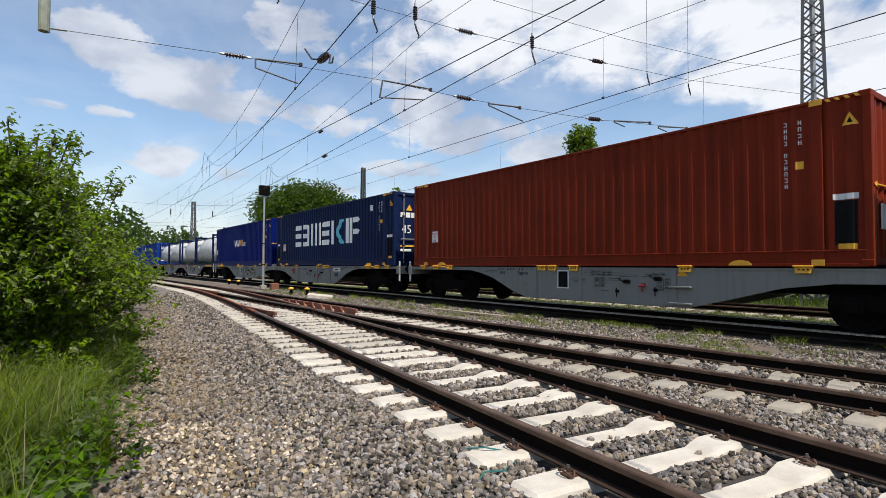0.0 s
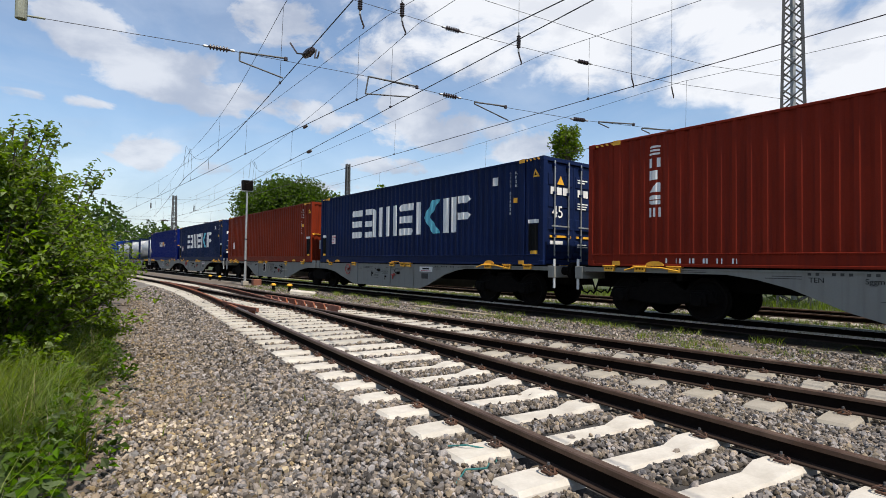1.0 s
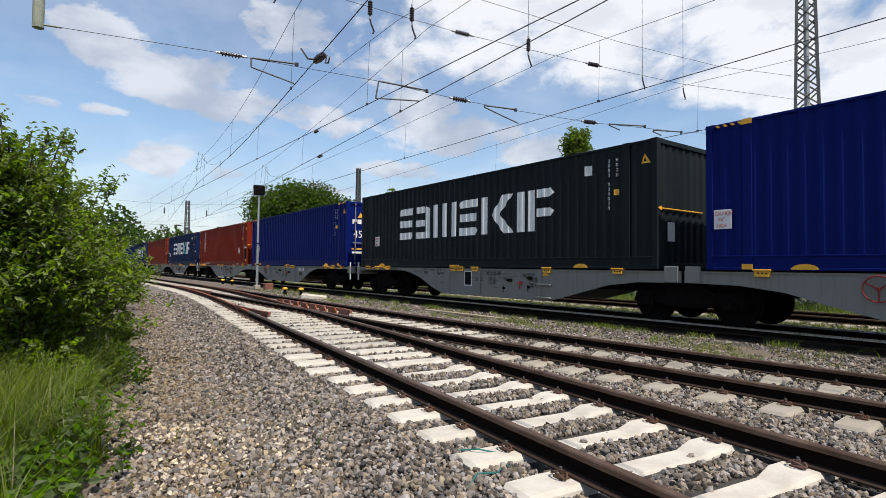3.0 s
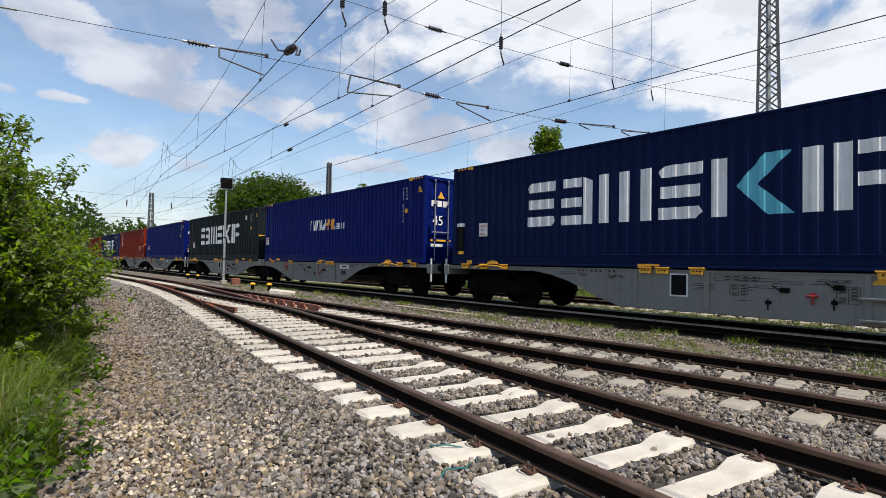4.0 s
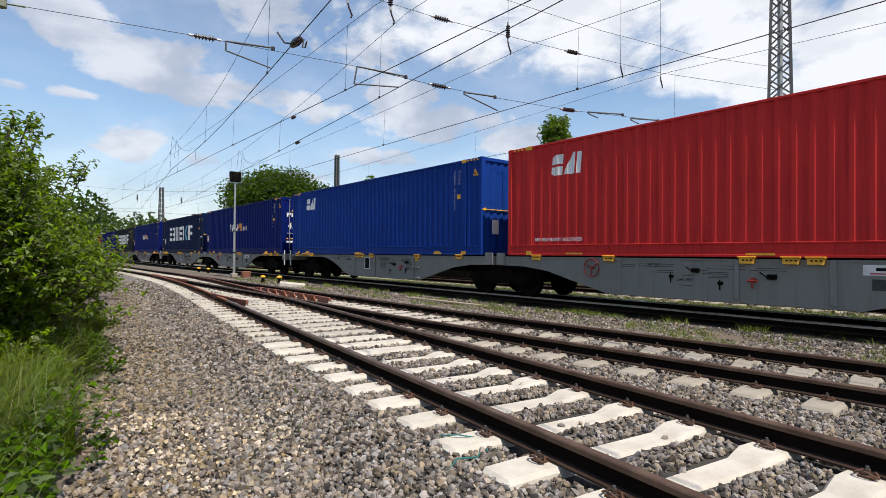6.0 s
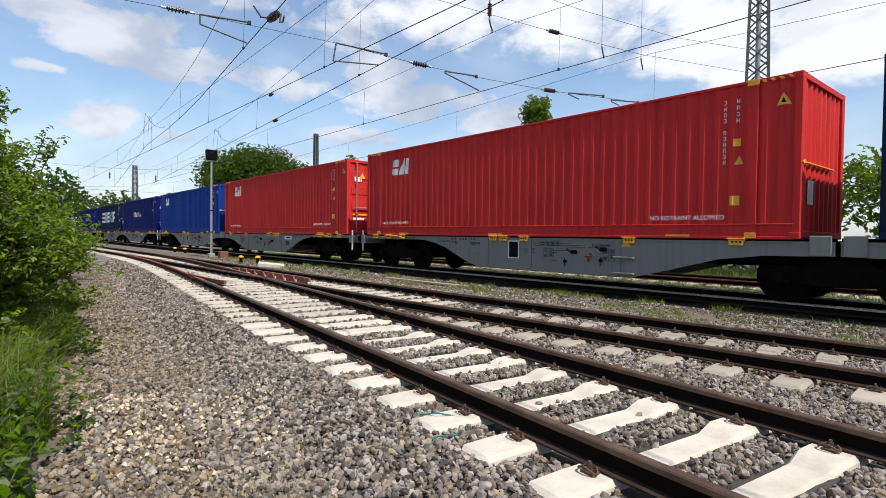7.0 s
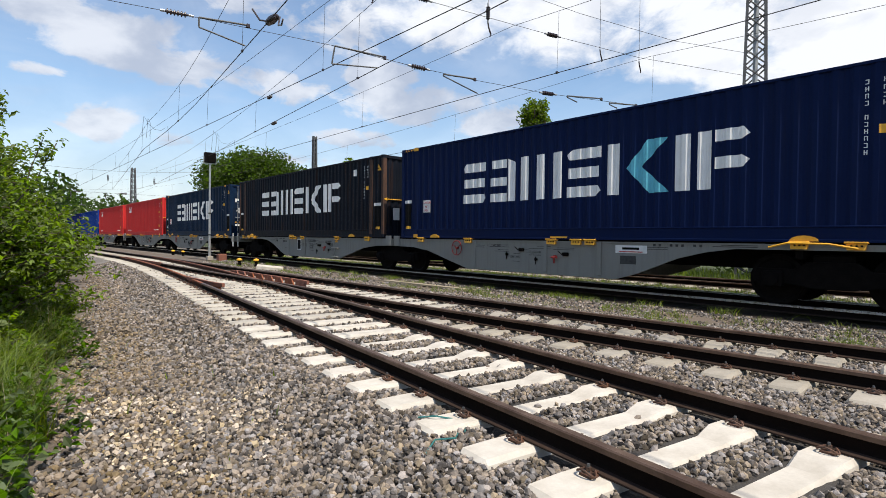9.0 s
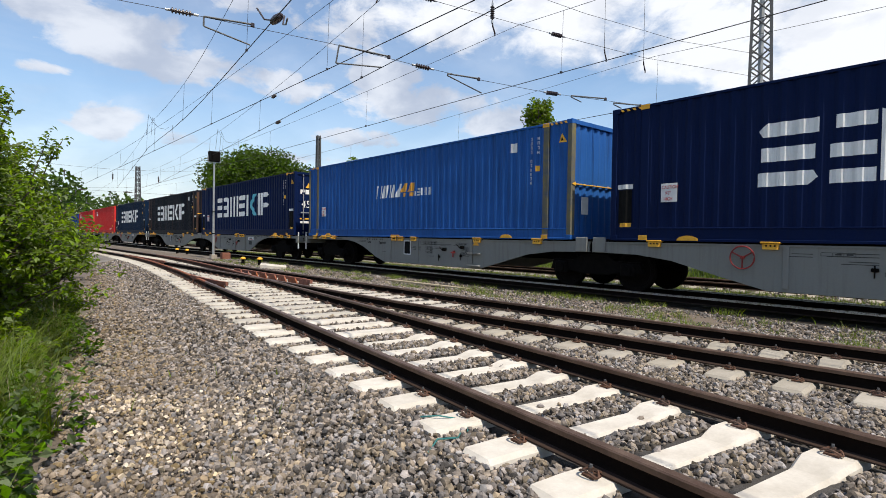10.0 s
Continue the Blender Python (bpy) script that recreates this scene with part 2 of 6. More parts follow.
M["grass"] = mat("grass", (0.16, 0.20, 0.026), 0.6, spec=0.1, var=0.2, scale=3, col2=(0.10, 0.16, 0.03), fine=50, bump=0, island=0.4, transl=(0.2, 0.28, 0.04))
M["dry_grass"] = mat("dry_grass", (0.34, 0.28, 0.15), 0.8, var=0.2, scale=3, col2=(0.25, 0.19, 0.10), fine=50, bump=0, island=0.35)
M["bark"] = mat("bark", (0.11, 0.085, 0.06), 0.9, var=0.2, scale=6, fine=40, bump=0.5, dist=0.01, stretch=(1, 1, 0.3))
M["wood"] = mat("wood", (0.42, 0.34, 0.23), 0.85, var=0.15, scale=4, fine=40, bump=0.3, dist=0.004, stretch=(1, 6, 6))
M["strap"] = mat("strap", (0.03, 0.16, 0.15), 0.45, var=0.1, scale=8, fine=60, bump=0.05)
M["tank_white"] = mat("tank_white", (0.66, 0.65, 0.62), 0.45, var=0.08, scale=2, fine=30, bump=0.02, streak=(0.30, 0.26, 0.22), streak_amount=0.4)


# ---- mesh tools ----
class Geo:
    """Collects vertices and faces for one mesh."""

    def __init__(self):
        self.v, self.f, self.s = [], [], []

    def add(self, verts, faces, slot=0):
        o = len(self.v)
        self.v += [tuple(p) for p in verts]
        self.f += [tuple(i + o for i in q) for q in faces]
        self.s += [slot] * len(faces)
        return self

    def box(self, x0, y0, z0, x1, y1, z1, c=0.0, slot=0):
        """A box, its edges chamfered by c."""
        if c <= 0:
            vs = [(x, y, z) for x in (x0, x1) for y in (y0, y1) for z in (z0, z1)]
            return self.add(vs, [(0, 1, 3, 2), (4, 6, 7, 5), (0, 4, 5, 1), (2, 3, 7, 6), (0, 2, 6, 4), (1, 5, 7, 3)], slot)
        b = bmesh.new()
        bmesh.ops.create_cube(b, size=1)
        for q in b.verts:
            q.co = Vector(((x0 + x1) / 2 + q.co.x * (x1 - x0), (y0 + y1) / 2 + q.co.y * (y1 - y0), (z0 + z1) / 2 + q.co.z * (z1 - z0)))
        bmesh.ops.bevel(b, geom=b.edges[:], offset=c, segments=1, affect="EDGES")
        b.verts.index_update()
        self.add([q.co[:] for q in b.verts], [[q.index for q in f.verts] for f in b.faces], slot)
        b.free()
        return self

    def tube(self, a, b, r, n=8, r2=None, caps=True, slot=0):
        a, b = Vector(a), Vector(b)
        q = (b - a).to_track_quat("Z", "Y")
        r2 = r if r2 is None else r2
        vs = []
        for p, rr in ((a, r), (b, r2)):
            vs += [p + q @ Vector((math.cos(k * math.tau / n) * rr, math.sin(k * math.tau / n) * rr, 0)) for k in range(n)]
        fs = [(k, (k + 1) % n, n + (k + 1) % n, n + k) for k in range(n)]
        if caps:
            fs += [tuple(range(n - 1, -1, -1)), tuple(range(n, 2 * n))]
        return self.add(vs, fs, slot)

    def rope(self, pts, r, n=5, slot=0):
        """A thin tube along points."""
        pts = [Vector(p) for p in pts]
        vs = []
        for i, p in enumerate(pts):
            d = pts[min(i + 1, len(pts) - 1)] - pts[max(i - 1, 0)]
            q = d.to_track_quat("Z", "Y")
            vs += [p + q @ Vector((math.cos(k * math.tau / n) * r, math.sin(k * math.tau / n) * r, 0)) for k in range(n)]
        fs = [(i * n + k, i * n + (k + 1) % n, (i + 1) * n + (k + 1) % n, (i + 1) * n + k) for i in range(len(pts) - 1) for k in range(n)]
        fs += [tuple(range(n - 1, -1, -1)), tuple((len(pts) - 1) * n + k for k in range(n))]
        return self.add(vs, fs, slot)

    def lathe(self, prof, centre, axis="x", n=16, slot=0):
        """prof: (along, radius) pairs turned round an axis through centre."""
        vs = []
        for a, r in prof:
            for k in range(n):
                c, s = math.cos(k * math.tau / n) * r, math.sin(k * math.tau / n) * r
                p = {"x": (a, c, s), "y": (c, a, s), "z": (c, s, a)}[axis]
                vs.append((p[0] + centre[0], p[1] + centre[1], p[2] + centre[2]))
        m = len(prof)
        fs = [(i * n + k, i * n + (k + 1) % n, (i + 1) * n + (k + 1) % n, (i + 1) * n + k) for i in range(m - 1) for k in range(n)]
        fs += [tuple(range(n - 1, -1, -1)), tuple((m - 1) * n + k for k in range(n))]
        return self.add(vs, fs, slot)

    def prism(self, outline, x0, x1, axis="x", slot=0):
        """An outline of (a, b) pairs drawn out between x0 and x1 along an axis."""
        place = {"x": lambda h, a, b: (h, a, b), "y": lambda h, a, b: (a, h, b), "z": lambda h, a, b: (a, b, h)}[axis]
        n = len(outline)
        vs = [place(h, a, b) for h in (x0, x1) for a, b in outline]
        fs = [(k, (k + 1) % n, n + (k + 1) % n, n + k) for k in range(n)] + [tuple(range(n - 1, -1, -1)), tuple(range(n, 2 * n))]
        return self.add(vs, fs, slot)

    def sweep(self, section, pts, slot=0, top_slot=None, top_faces=()):
        """A closed section of (side, up) pairs carried along level points."""
        pts = [Vector(p) for p in pts]
        n, vs = len(section), []
        for i, p in enumerate(pts):
            d = pts[min(i + 1, len(pts) - 1)] - pts[max(i - 1, 0)]
            side = Vector((d.y, -d.x, 0)).normalized()
            vs += [p + side * a + Vector((0, 0, b)) for a, b in section]
        for k in range(n):
            fs = [(i * n + k, i * n + (k + 1) % n, (i + 1) * n + (k + 1) % n, (i + 1) * n + k) for i in range(len(pts) - 1)]
            o = len(self.v)
            self.f += [tuple(j + o for j in q) for q in fs]
            self.s += [top_slot if k in top_faces else slot] * len(fs)
        o = len(self.v)
        self.f += [tuple(o + j for j in range(n - 1, -1, -1)), tuple(o + (len(pts) - 1) * n + j for j in range(n))]
        self.s += [slot, slot]
        self.v += [tuple(p) for p in vs]
        return self

    def mesh(self, name, *mats, smooth=False, fix=True):
        me = bpy.data.meshes.new(name)
        me.from_pydata(self.v, [], self.f)
        for m in mats:
            me.materials.append(m)
        if len(mats) > 1:
            me.polygons.foreach_set("material_index", self.s)
        if smooth:
            me.polygons.foreach_set("use_smooth", [True] * len(me.polygons))
        if fix:
            b = bmesh.new()
            b.from_mesh(me)
            bmesh.ops.recalc_face_normals(b, faces=b.faces)
            b.to_mesh(me)
            b.free()
        me.update()
        return me


def part(name, data, parent, label="", m=None, mats=None, smooth=False):
    """Links a Geo or a mesh as one object under a thing or a part."""
    if isinstance(data, Geo):
        data = data.mesh(name, *(mats or ()), smooth=smooth)
    ob = new(name, data)
    ob.parent = parent
    if m is not None:
        ob.matrix_basis = m
    if label:
        ob["label"] = label
    return ob


def thing(name, label, category, group="", kind="", data=None, m=None):
    ob = new(name, data)
    if m is not None:
        ob.matrix_basis = m
    return tagged(ob, label, category, group, kind)


def mesh_np(name, verts, faces, m, smooth=False):
    """A mesh from arrays; faces all have the same number of corners."""
    me = bpy.data.meshes.new(name)
    nf, k = faces.shape
    me.vertices.add(len(verts))
    me.vertices.foreach_set("co", np.ascontiguousarray(verts, dtype=np.float32).ravel())
    me.loops.add(nf * k)
    me.loops.foreach_set("vertex_index", np.ascontiguousarray(faces, dtype=np.int32).ravel())
    me.polygons.add(nf)
    me.polygons.foreach_set("loop_start", np.arange(0, nf * k, k, dtype=np.int32))
    me.polygons.foreach_set("use_smooth", np.full(nf, smooth, dtype=bool))
    me.update(calc_edges=True)
    me.materials.append(m)
    return me


rng = np.random.default_rng(7)


# ---- ground and tracks ----
def near_x(y):
    """Centre of the near siding, which joins the loop at the points."""
    y0, y1 = 17.0, 36.0
    if y < y0:
        return 3.37 + 0.121 * (y - 1.6)
    x0 = 3.37 + 0.121 * (y0 - 1.6)
    s = min(1.0, (y - y0) / (y1 - y0))
    return x0 + 0.121 * (y1 - y0) * (s - s * s / 2)


def loop_x(y):
    return 6.72 - 0.045 * y if y < 8 else 6.36 - 0.02 * min(1, (y - 8) / 10)


def verge_x(y):
    """Where the path ends and the plants begin."""
    return min(4.1, 0.35 + 0.15 * (y - 5.3)) + 0.18 * math.sin(y * 1.7) + 0.1 * math.sin(y * 4.1 + 1)


def ground_z(x, y):
    edge = near_x(max(-16.0, min(y, 36))) - 0.75
    a = min(1, max(0, (edge - 0.65 - x) / 1.1))
    z = -0.212 - 0.2 * a * a * (3 - 2 * a)
    if x < verge_x(y):
        z += 0.10 * min(1, (verge_x(y) - x) / 1.5)
    if 8.3 < x < 10.3:
        z -= 0.06 * math.sin((x - 8.3) / 2 * math.pi)
    if 6.2 < y < 34 and edge - 0.3 < x < 7.9:
        z += 0.012
    return z + 0.02 * noise.noise((x * 0.9, y * 0.9, 0)) + 0.012 * noise.noise((x * 4, y * 4, 3))


def make_ground():
    def steps(fine0, fine1, d, far):
        c = list(np.arange(fine0, fine1, d))
        hi, lo, k = fine1, fine0, d
        while hi < far or lo > -far:
            k *= 1.35
            hi, lo = hi + k, lo - k
            c += [hi] if hi < far * 1.4 else []
            c = [lo] + c if lo > -far * 1.4 else c
        return c
    xs, ys = steps(-3, 15, 0.16, 1500), steps(0, 30, 0.2, 2500)
    verts = [(x, y, ground_z(x, y) if abs(x) < 60 and abs(y) < 90 else -0.4) for y in ys for x in xs]
    nx = len(xs)
    faces, slots = [], []
    for j in range(len(ys) - 1):
        for i in range(nx - 1):
            faces.append((j * nx + i, j * nx + i + 1, (j + 1) * nx + i + 1, (j + 1) * nx + i))
            x, y = (xs[i] + xs[i + 1]) / 2, (ys[j] + ys[j + 1]) / 2
            w = 0.35 * noise.noise((x * 1.3, y * 1.3, 9))
            s = 0
            if x < verge_x(y) + w * 0.5:
                s = 1
            if x < near_x(max(-16.0, min(y, 36))) - 2.5 + w and -2.4 < y < 30:
                s = 1
            if 14.0 + w < x < 15.0 + w or x > 19.5 + w or x < -4 or y > 160:
                s = 2
            if 9.0 + w * 1.5 < x < 10.1 + w:
                s = 1
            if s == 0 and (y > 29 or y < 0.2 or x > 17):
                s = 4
            # strip beneath the train, with its shade painted into the ground
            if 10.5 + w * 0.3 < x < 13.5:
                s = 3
            slots.append(s)
    g = Geo()
    g.v, g.f, g.s = verts, faces, slots
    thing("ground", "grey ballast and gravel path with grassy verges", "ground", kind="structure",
          data=g.mesh("ground", M["ballast"], M["earth"], M["meadow"], M["ballast_shaded"], M["ballast_far"], smooth=True))


make_ground()

RAIL_SECTION = [(-0.0625, -0.149), (0.0625, -0.149), (0.0625, -0.138), (0.018, -0.126), (0.008, -0.105), (0.008, -0.058), (0.034, -0.038),
                (0.034, -0.008), (0.026, 0.0), (-0.026, 0.0), (-0.034, -0.008), (-0.034, -0.038), (-0.008, -0.058), (-0.008, -0.105), (-0.018, -0.126), (-0.0625, -0.138)]


def rail(parent, fx, side, y0, y1, head, name="rail", step=0.6, label="", side_mat="rail_side_shaded"):
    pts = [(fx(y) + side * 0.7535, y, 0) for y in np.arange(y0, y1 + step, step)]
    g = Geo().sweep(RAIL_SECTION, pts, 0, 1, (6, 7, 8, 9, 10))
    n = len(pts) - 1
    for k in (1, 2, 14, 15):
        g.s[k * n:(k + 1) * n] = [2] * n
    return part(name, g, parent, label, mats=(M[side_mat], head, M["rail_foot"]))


def sleeper_mesh(mat_, length=2.44, flat=False):
    """Concrete sleeper, its middle lower and narrower than the seats; the top lies at z = 0."""
    g = Geo()
    h = length / 2
    st = [(-h, 0.125, -0.03), (-h + 0.03, 0.138, -0.006), (-0.98, 0.14, 0.0), (-0.52, 0.14, 0.0), (-0.34, 0.115, -0.04), (0.34, 0.115, -0.04),
          (0.52, 0.14, 0.0), (0.98, 0.14, 0.0), (h - 0.03, 0.138, -0.006), (h, 0.125, -0.03)]
    if flat:
        st = [(-h, 0.12, -0.02), (-h + 0.04, 0.13, 0), (h - 0.04, 0.13, 0), (h, 0.12, -0.02)]
    vs = []
    for x, w, z in st:
        vs += [(x, -w - 0.03, -0.21), (x, -w, z - 0.03), (x, -w + 0.025, z), (x, w - 0.025, z), (x, w, z - 0.03), (x, w + 0.03, -0.21)]
    fs = []
    for i in range(len(st) - 1):
        fs += [(i * 6 + k, i * 6 + k + 1, i * 6 + 7 + k, i * 6 + 6 + k) for k in range(5)]
    n = (len(st) - 1) * 6
    fs += [tuple(range(6)), tuple(range(n + 5, n - 1, -1))]
    g.add(vs, fs)
    return g.mesh("sleeper", mat_)


def clip_mesh():
    """A tension clamp with its screw spike and nut, beside a rail foot that lies towards -x."""
    g = Geo()
    loop = []
    for k in range(15):
        a = -2.6 + 5.2 * k / 14
        loop.append((0.035 + 0.045 * math.cos(a * 0.9) + 0.02, 0.075 * math.sin(a), 0.035 + 0.016 * math.cos(a * 2)))
    g.rope([(-0.012, -0.035, 0.028)] + loop + [(-0.012, 0.035, 0.028)], 0.0085, 5)
    g.tube((0.045, 0, 0), (0.045, 0, 0.08), 0.012, 6, slot=1)
    g.tube((0.045, 0, 0.04), (0.045, 0, 0.062), 0.021, 6)
    g.box(0.0, -0.05, 0.0, 0.08, 0.05, 0.016)
    for i, p in enumerate(g.v):
        g.v[i] = (p[0] * 0.85, p[1] * 0.8, p[2] * 0.85)
    return g.mesh("rail_clip", M["clip_steel"], M["mast_steel"])


CLIP = clip_mesh()
SLEEPERS = []


def track(label, fx, y0, y1, concrete, head, step=0.6, y_clip=16, phase=0.0, far=60, skip=None, name="track", rusty_from=1000.0, top=-0.153):
    t = thing(name, label, "railway track", kind="structure")
    for side in (-1, 1):
        rail(t, fx, side, y0, min(y1, rusty_from), M[head])
        if y1 > rusty_from:
            rail(t, fx, side, rusty_from + 0.61, y1, M["rust"], label="rust-brown rail", side_mat="rail_rusty")
    me = sleeper_mesh(M[concrete])
    y = y0 + phase
    while y < far:
        if skip and skip[0] < y < skip[1]:
            y += step
            continue
        a = math.atan2(fx(y + 0.3) - fx(y - 0.3), 0.6)
        wob = random.uniform(-0.012, 0.012)
        s = part("sleeper", me, t, m=pose(fx(y), y + wob, top, 0, 0, -math.degrees(a)))
        SLEEPERS.append((fx(y), y, a, 1.22))
        if y < y_clip and y > -2.5:
            for side in (-1, 1):
                for inout in (-1, 1):
                    part("rail_clip", CLIP, s, m=pose(side * 0.7535 + inout * 0.066, 0, 0.0, 0, 0, 0 if inout > 0 else 180))
        y += step
    return t


siding = track("near siding with pale new concrete sleepers and brown rusted rails", near_x, -15.81, 36.0, "concrete_new", "rail_head", 0.58, 15, 0.0, 5.9, rusty_from=13.0)
loop_track = track("second track with weathered grey sleepers and worn rails", loop_x, -6.0, 160.0, "concrete_old", "rail_head", 0.6, 13, 0.51, 60, (7.0, 34.0))


def turnout_sleepers():
    """Long flat sleepers under both tracks of the points."""
    y, k = 6.25, 0
    while y < 34:
        a = near_x(y) - 1.32
        b = loop_x(y) + 1.3
        if y < 7.6:
            b = near_x(y) + 1.30
        s = part("sleeper", sleeper_mesh(M["concrete_mid" if y > 7.6 else "concrete_new"], b - a, True), siding, m=pose((a + b) / 2, y, -0.15, 0, 0, -3.6 if y > 7.6 else -6.5))
        SLEEPERS.append(((a + b) / 2, y, radians(3.6), (b - a) / 2))
        if y < 20:
            for fx in (near_x, loop_x)[:1 if y < 7.6 else 2]:
                for side in (-1, 1):
                    for inout in (-1, 1):
                        xx = fx(y) + side * 0.7535 + inout * 0.066
                        part("rail_clip", CLIP, s, m=pose(xx - (a + b) / 2, 0, 0.0, 0, 0, 0 if inout > 0 else 180))
        y += 0.58


turnout_sleepers()
main_track = track("running line under the freight train in deep shade", lambda y: 11.94, -12.0, 420.0, "concrete_shaded", "rail_bright", 0.6, -5, 0.2, 50, top=-0.215)
back_track = track("further track behind the train", lambda y: 16.6, -12.0, 300.0, "concrete_old", "rail_head", 0.6, -5, 0.0, 45)


def stones(name, label, n, region, mat_, rmin, rmax, keep, sink=0.25, fine=False):
    """Broken stones strewn over the ground as one mass."""
    if fine:
        phi = (1 + 5 ** 0.5) / 2
        base = np.array([(-1, phi, 0), (1, phi, 0), (-1, -phi, 0), (1, -phi, 0), (0, -1, phi), (0, 1, phi), (0, -1, -phi), (0, 1, -phi),
                         (phi, 0, -1), (phi, 0, 1), (-phi, 0, -1), (-phi, 0, 1)], dtype=float) / math.hypot(1, phi)
        tri = np.array([(0, 11, 5), (0, 5, 1), (0, 1, 7), (0, 7, 10), (0, 10, 11), (1, 5, 9), (5, 11, 4), (11, 10, 2), (10, 7, 6), (7, 1, 8),
                        (3, 9, 4), (3, 4, 2), (3, 2, 6), (3, 6, 8), (3, 8, 9), (4, 9, 5), (2, 4, 11), (6, 2, 10), (8, 6, 7), (9, 8, 1)])
    else:
        base = np.array([(-1, -1, -1), (1, -1, -1), (1, 1, -1), (-1, 1, -1), (-1, -1, 1), (1, -1, 1), (1, 1, 1), (-1, 1, 1)], dtype=float) * 0.62
        tri = np.array([(0, 2, 1), (0, 3, 2), (4, 5, 6), (4, 6, 7), (0, 1, 5), (0, 5, 4), (1, 2, 6), (1, 6, 5), (2, 3, 7), (2, 7, 6), (3, 0, 4), (3, 4, 7)])
    c = len(base)
    x0, y0, x1, y1 = region
    px, py = rng.uniform(x0, x1, n), rng.uniform(y0, y1, n)
    ok = np.array([keep(a, b) for a, b in zip(px, py)])
    px, py = px[ok], py[ok]
    k = len(px)
    r = rmin + (rmax - rmin) * rng.random(k) ** 1.8
    pz = np.array([ground_z(a, b) for a, b in zip(px, py)]) + r * (0.45 - sink) + rng.uniform(-0.004, 0.024, k)
    v = np.repeat(base[None], k, 0) * rng.uniform(0.72, 1.16, (k, c, 1)) * rng.uniform(0.82, 1.14, (k, c, 3))
    v *= rng.uniform(0.62, 1.25, (k, 1, 3)) * np.array([1.0, 1.1, 0.8]) * r[:, None, None]
    q = rng.normal(size=(k, 4))
    q /= np.linalg.norm(q, axis=1)[:, None]
    w, x, y, z = q.T
    R = np.stack([1 - 2 * (y * y + z * z), 2 * (x * y - z * w), 2 * (x * z + y * w), 2 * (x * y + z * w), 1 - 2 * (x * x + z * z), 2 * (y * z - x * w),
                  2 * (x * z - y * w), 2 * (y * z + x * w), 1 - 2 * (x * x + y * y)], -1).reshape(k, 3, 3)
    v = np.einsum("kij,knj->kni", R, v) + np.stack([px, py, pz], -1)[:, None]
    f = tri[None] + (np.arange(k) * c)[:, None, None]
    thing(name, label, "gravel", kind="stuff", data=mesh_np(name, v.reshape(-1, 3), f.reshape(-1, 3), mat_))


S_ARR = np.array(SLEEPERS)


def off_sleepers(x, y):
    i = np.flatnonzero(np.abs(S_ARR[:, 1] - y) < 0.55)
    for a, b, c, half in S_ARR[i]:
        dx, dy = x - a, y - b
        u, w = dx * math.cos(c) - dy * math.sin(c), dx * math.sin(c) + dy * math.cos(c)
        if abs(u) < half and abs(w) < 0.155:
            return rng.random() < 0.012 * (abs(u) > half - 0.15 or (half < 1.4 and abs(u) < 0.5))
    for fx in (near_x, loop_x):
        for s in (-1, 1):
            if abs(x - fx(y) - s * 0.7535) < 0.085:
                return False
    return True


def on_bed(x, y):
    return x > verge_x(y) - 0.1 and x < 10.3 and off_sleepers(x, y)


def patchy(x, y):
    return on_bed(x, y) and noise.noise((x * 1.6, y * 1.6, 4)) + 0.75 - math.hypot(x - 0.95, (y - 4.7) * 0.9) * 0.8 > rng.random() * 0.9


def on_path(x, y):
    return on_bed(x, y) and x < near_x(y) - 2.2 + 0.5 * noise.noise((x, y, 8))


def on_line(x, y):
    if 6.2 < y < 34 and near_x(y) - 1.3 < x < 7.8 and rng.random() < 0.55:
        return False
    if 8.9 < x < 10.3 and rng.random() < 0.62 + 0.5 * noise.noise((x * 1.2, y * 0.8, 12)):
        return False
    return on_bed(x, y) and (x > near_x(y) - 2.5 or rng.random() < 0.25)


stones("ballast_stones", "loose grey ballast stones round the near sleepers", 112000, (0.2, 0.2, 10.5, 6.5), M["stone"], 0.013, 0.034, on_line, fine=True)
stones("ballast_stones", "loose grey ballast stones beside the path's start", 9000, (-1.0, -2.5, 10.5, 0.2), M["stone"], 0.02, 0.045, on_line)
stones("ballast_stones", "loose grey ballast stones further along", 56000, (0, 6.5, 10.5, 14), M["stone"], 0.018, 0.042, on_line)
stones("ballast_stones", "loose grey ballast stones far along the track", 34000, (1.5, 14, 10.5, 30), M["stone"], 0.024, 0.048, on_line)
stones("ballast_stones", "grey ballast stones behind the train", 16000, (13.3, -3, 19.5, 24), M["stone"], 0.035, 0.06, lambda x, y: x > 15.1 or x < 14.0 or rng.random() < 0.35)
stones("path_stones", "brownish trodden stones of the path", 40000, (-1.2, 1.0, 3.0, 9), M["path_stone"], 0.010, 0.031, on_path, 0.3, True)
stones("path_stones", "brownish trodden stones further along the path", 24000, (0, 9, 4.2, 24), M["path_stone"], 0.016, 0.036, on_path, 0.3)
stones("pale_gravel", "pale sandy gravel in the path", 15000, (-1, 2.5, 3.2, 8), M["pale_stone"], 0.007, 0.028, patchy, -0.9)


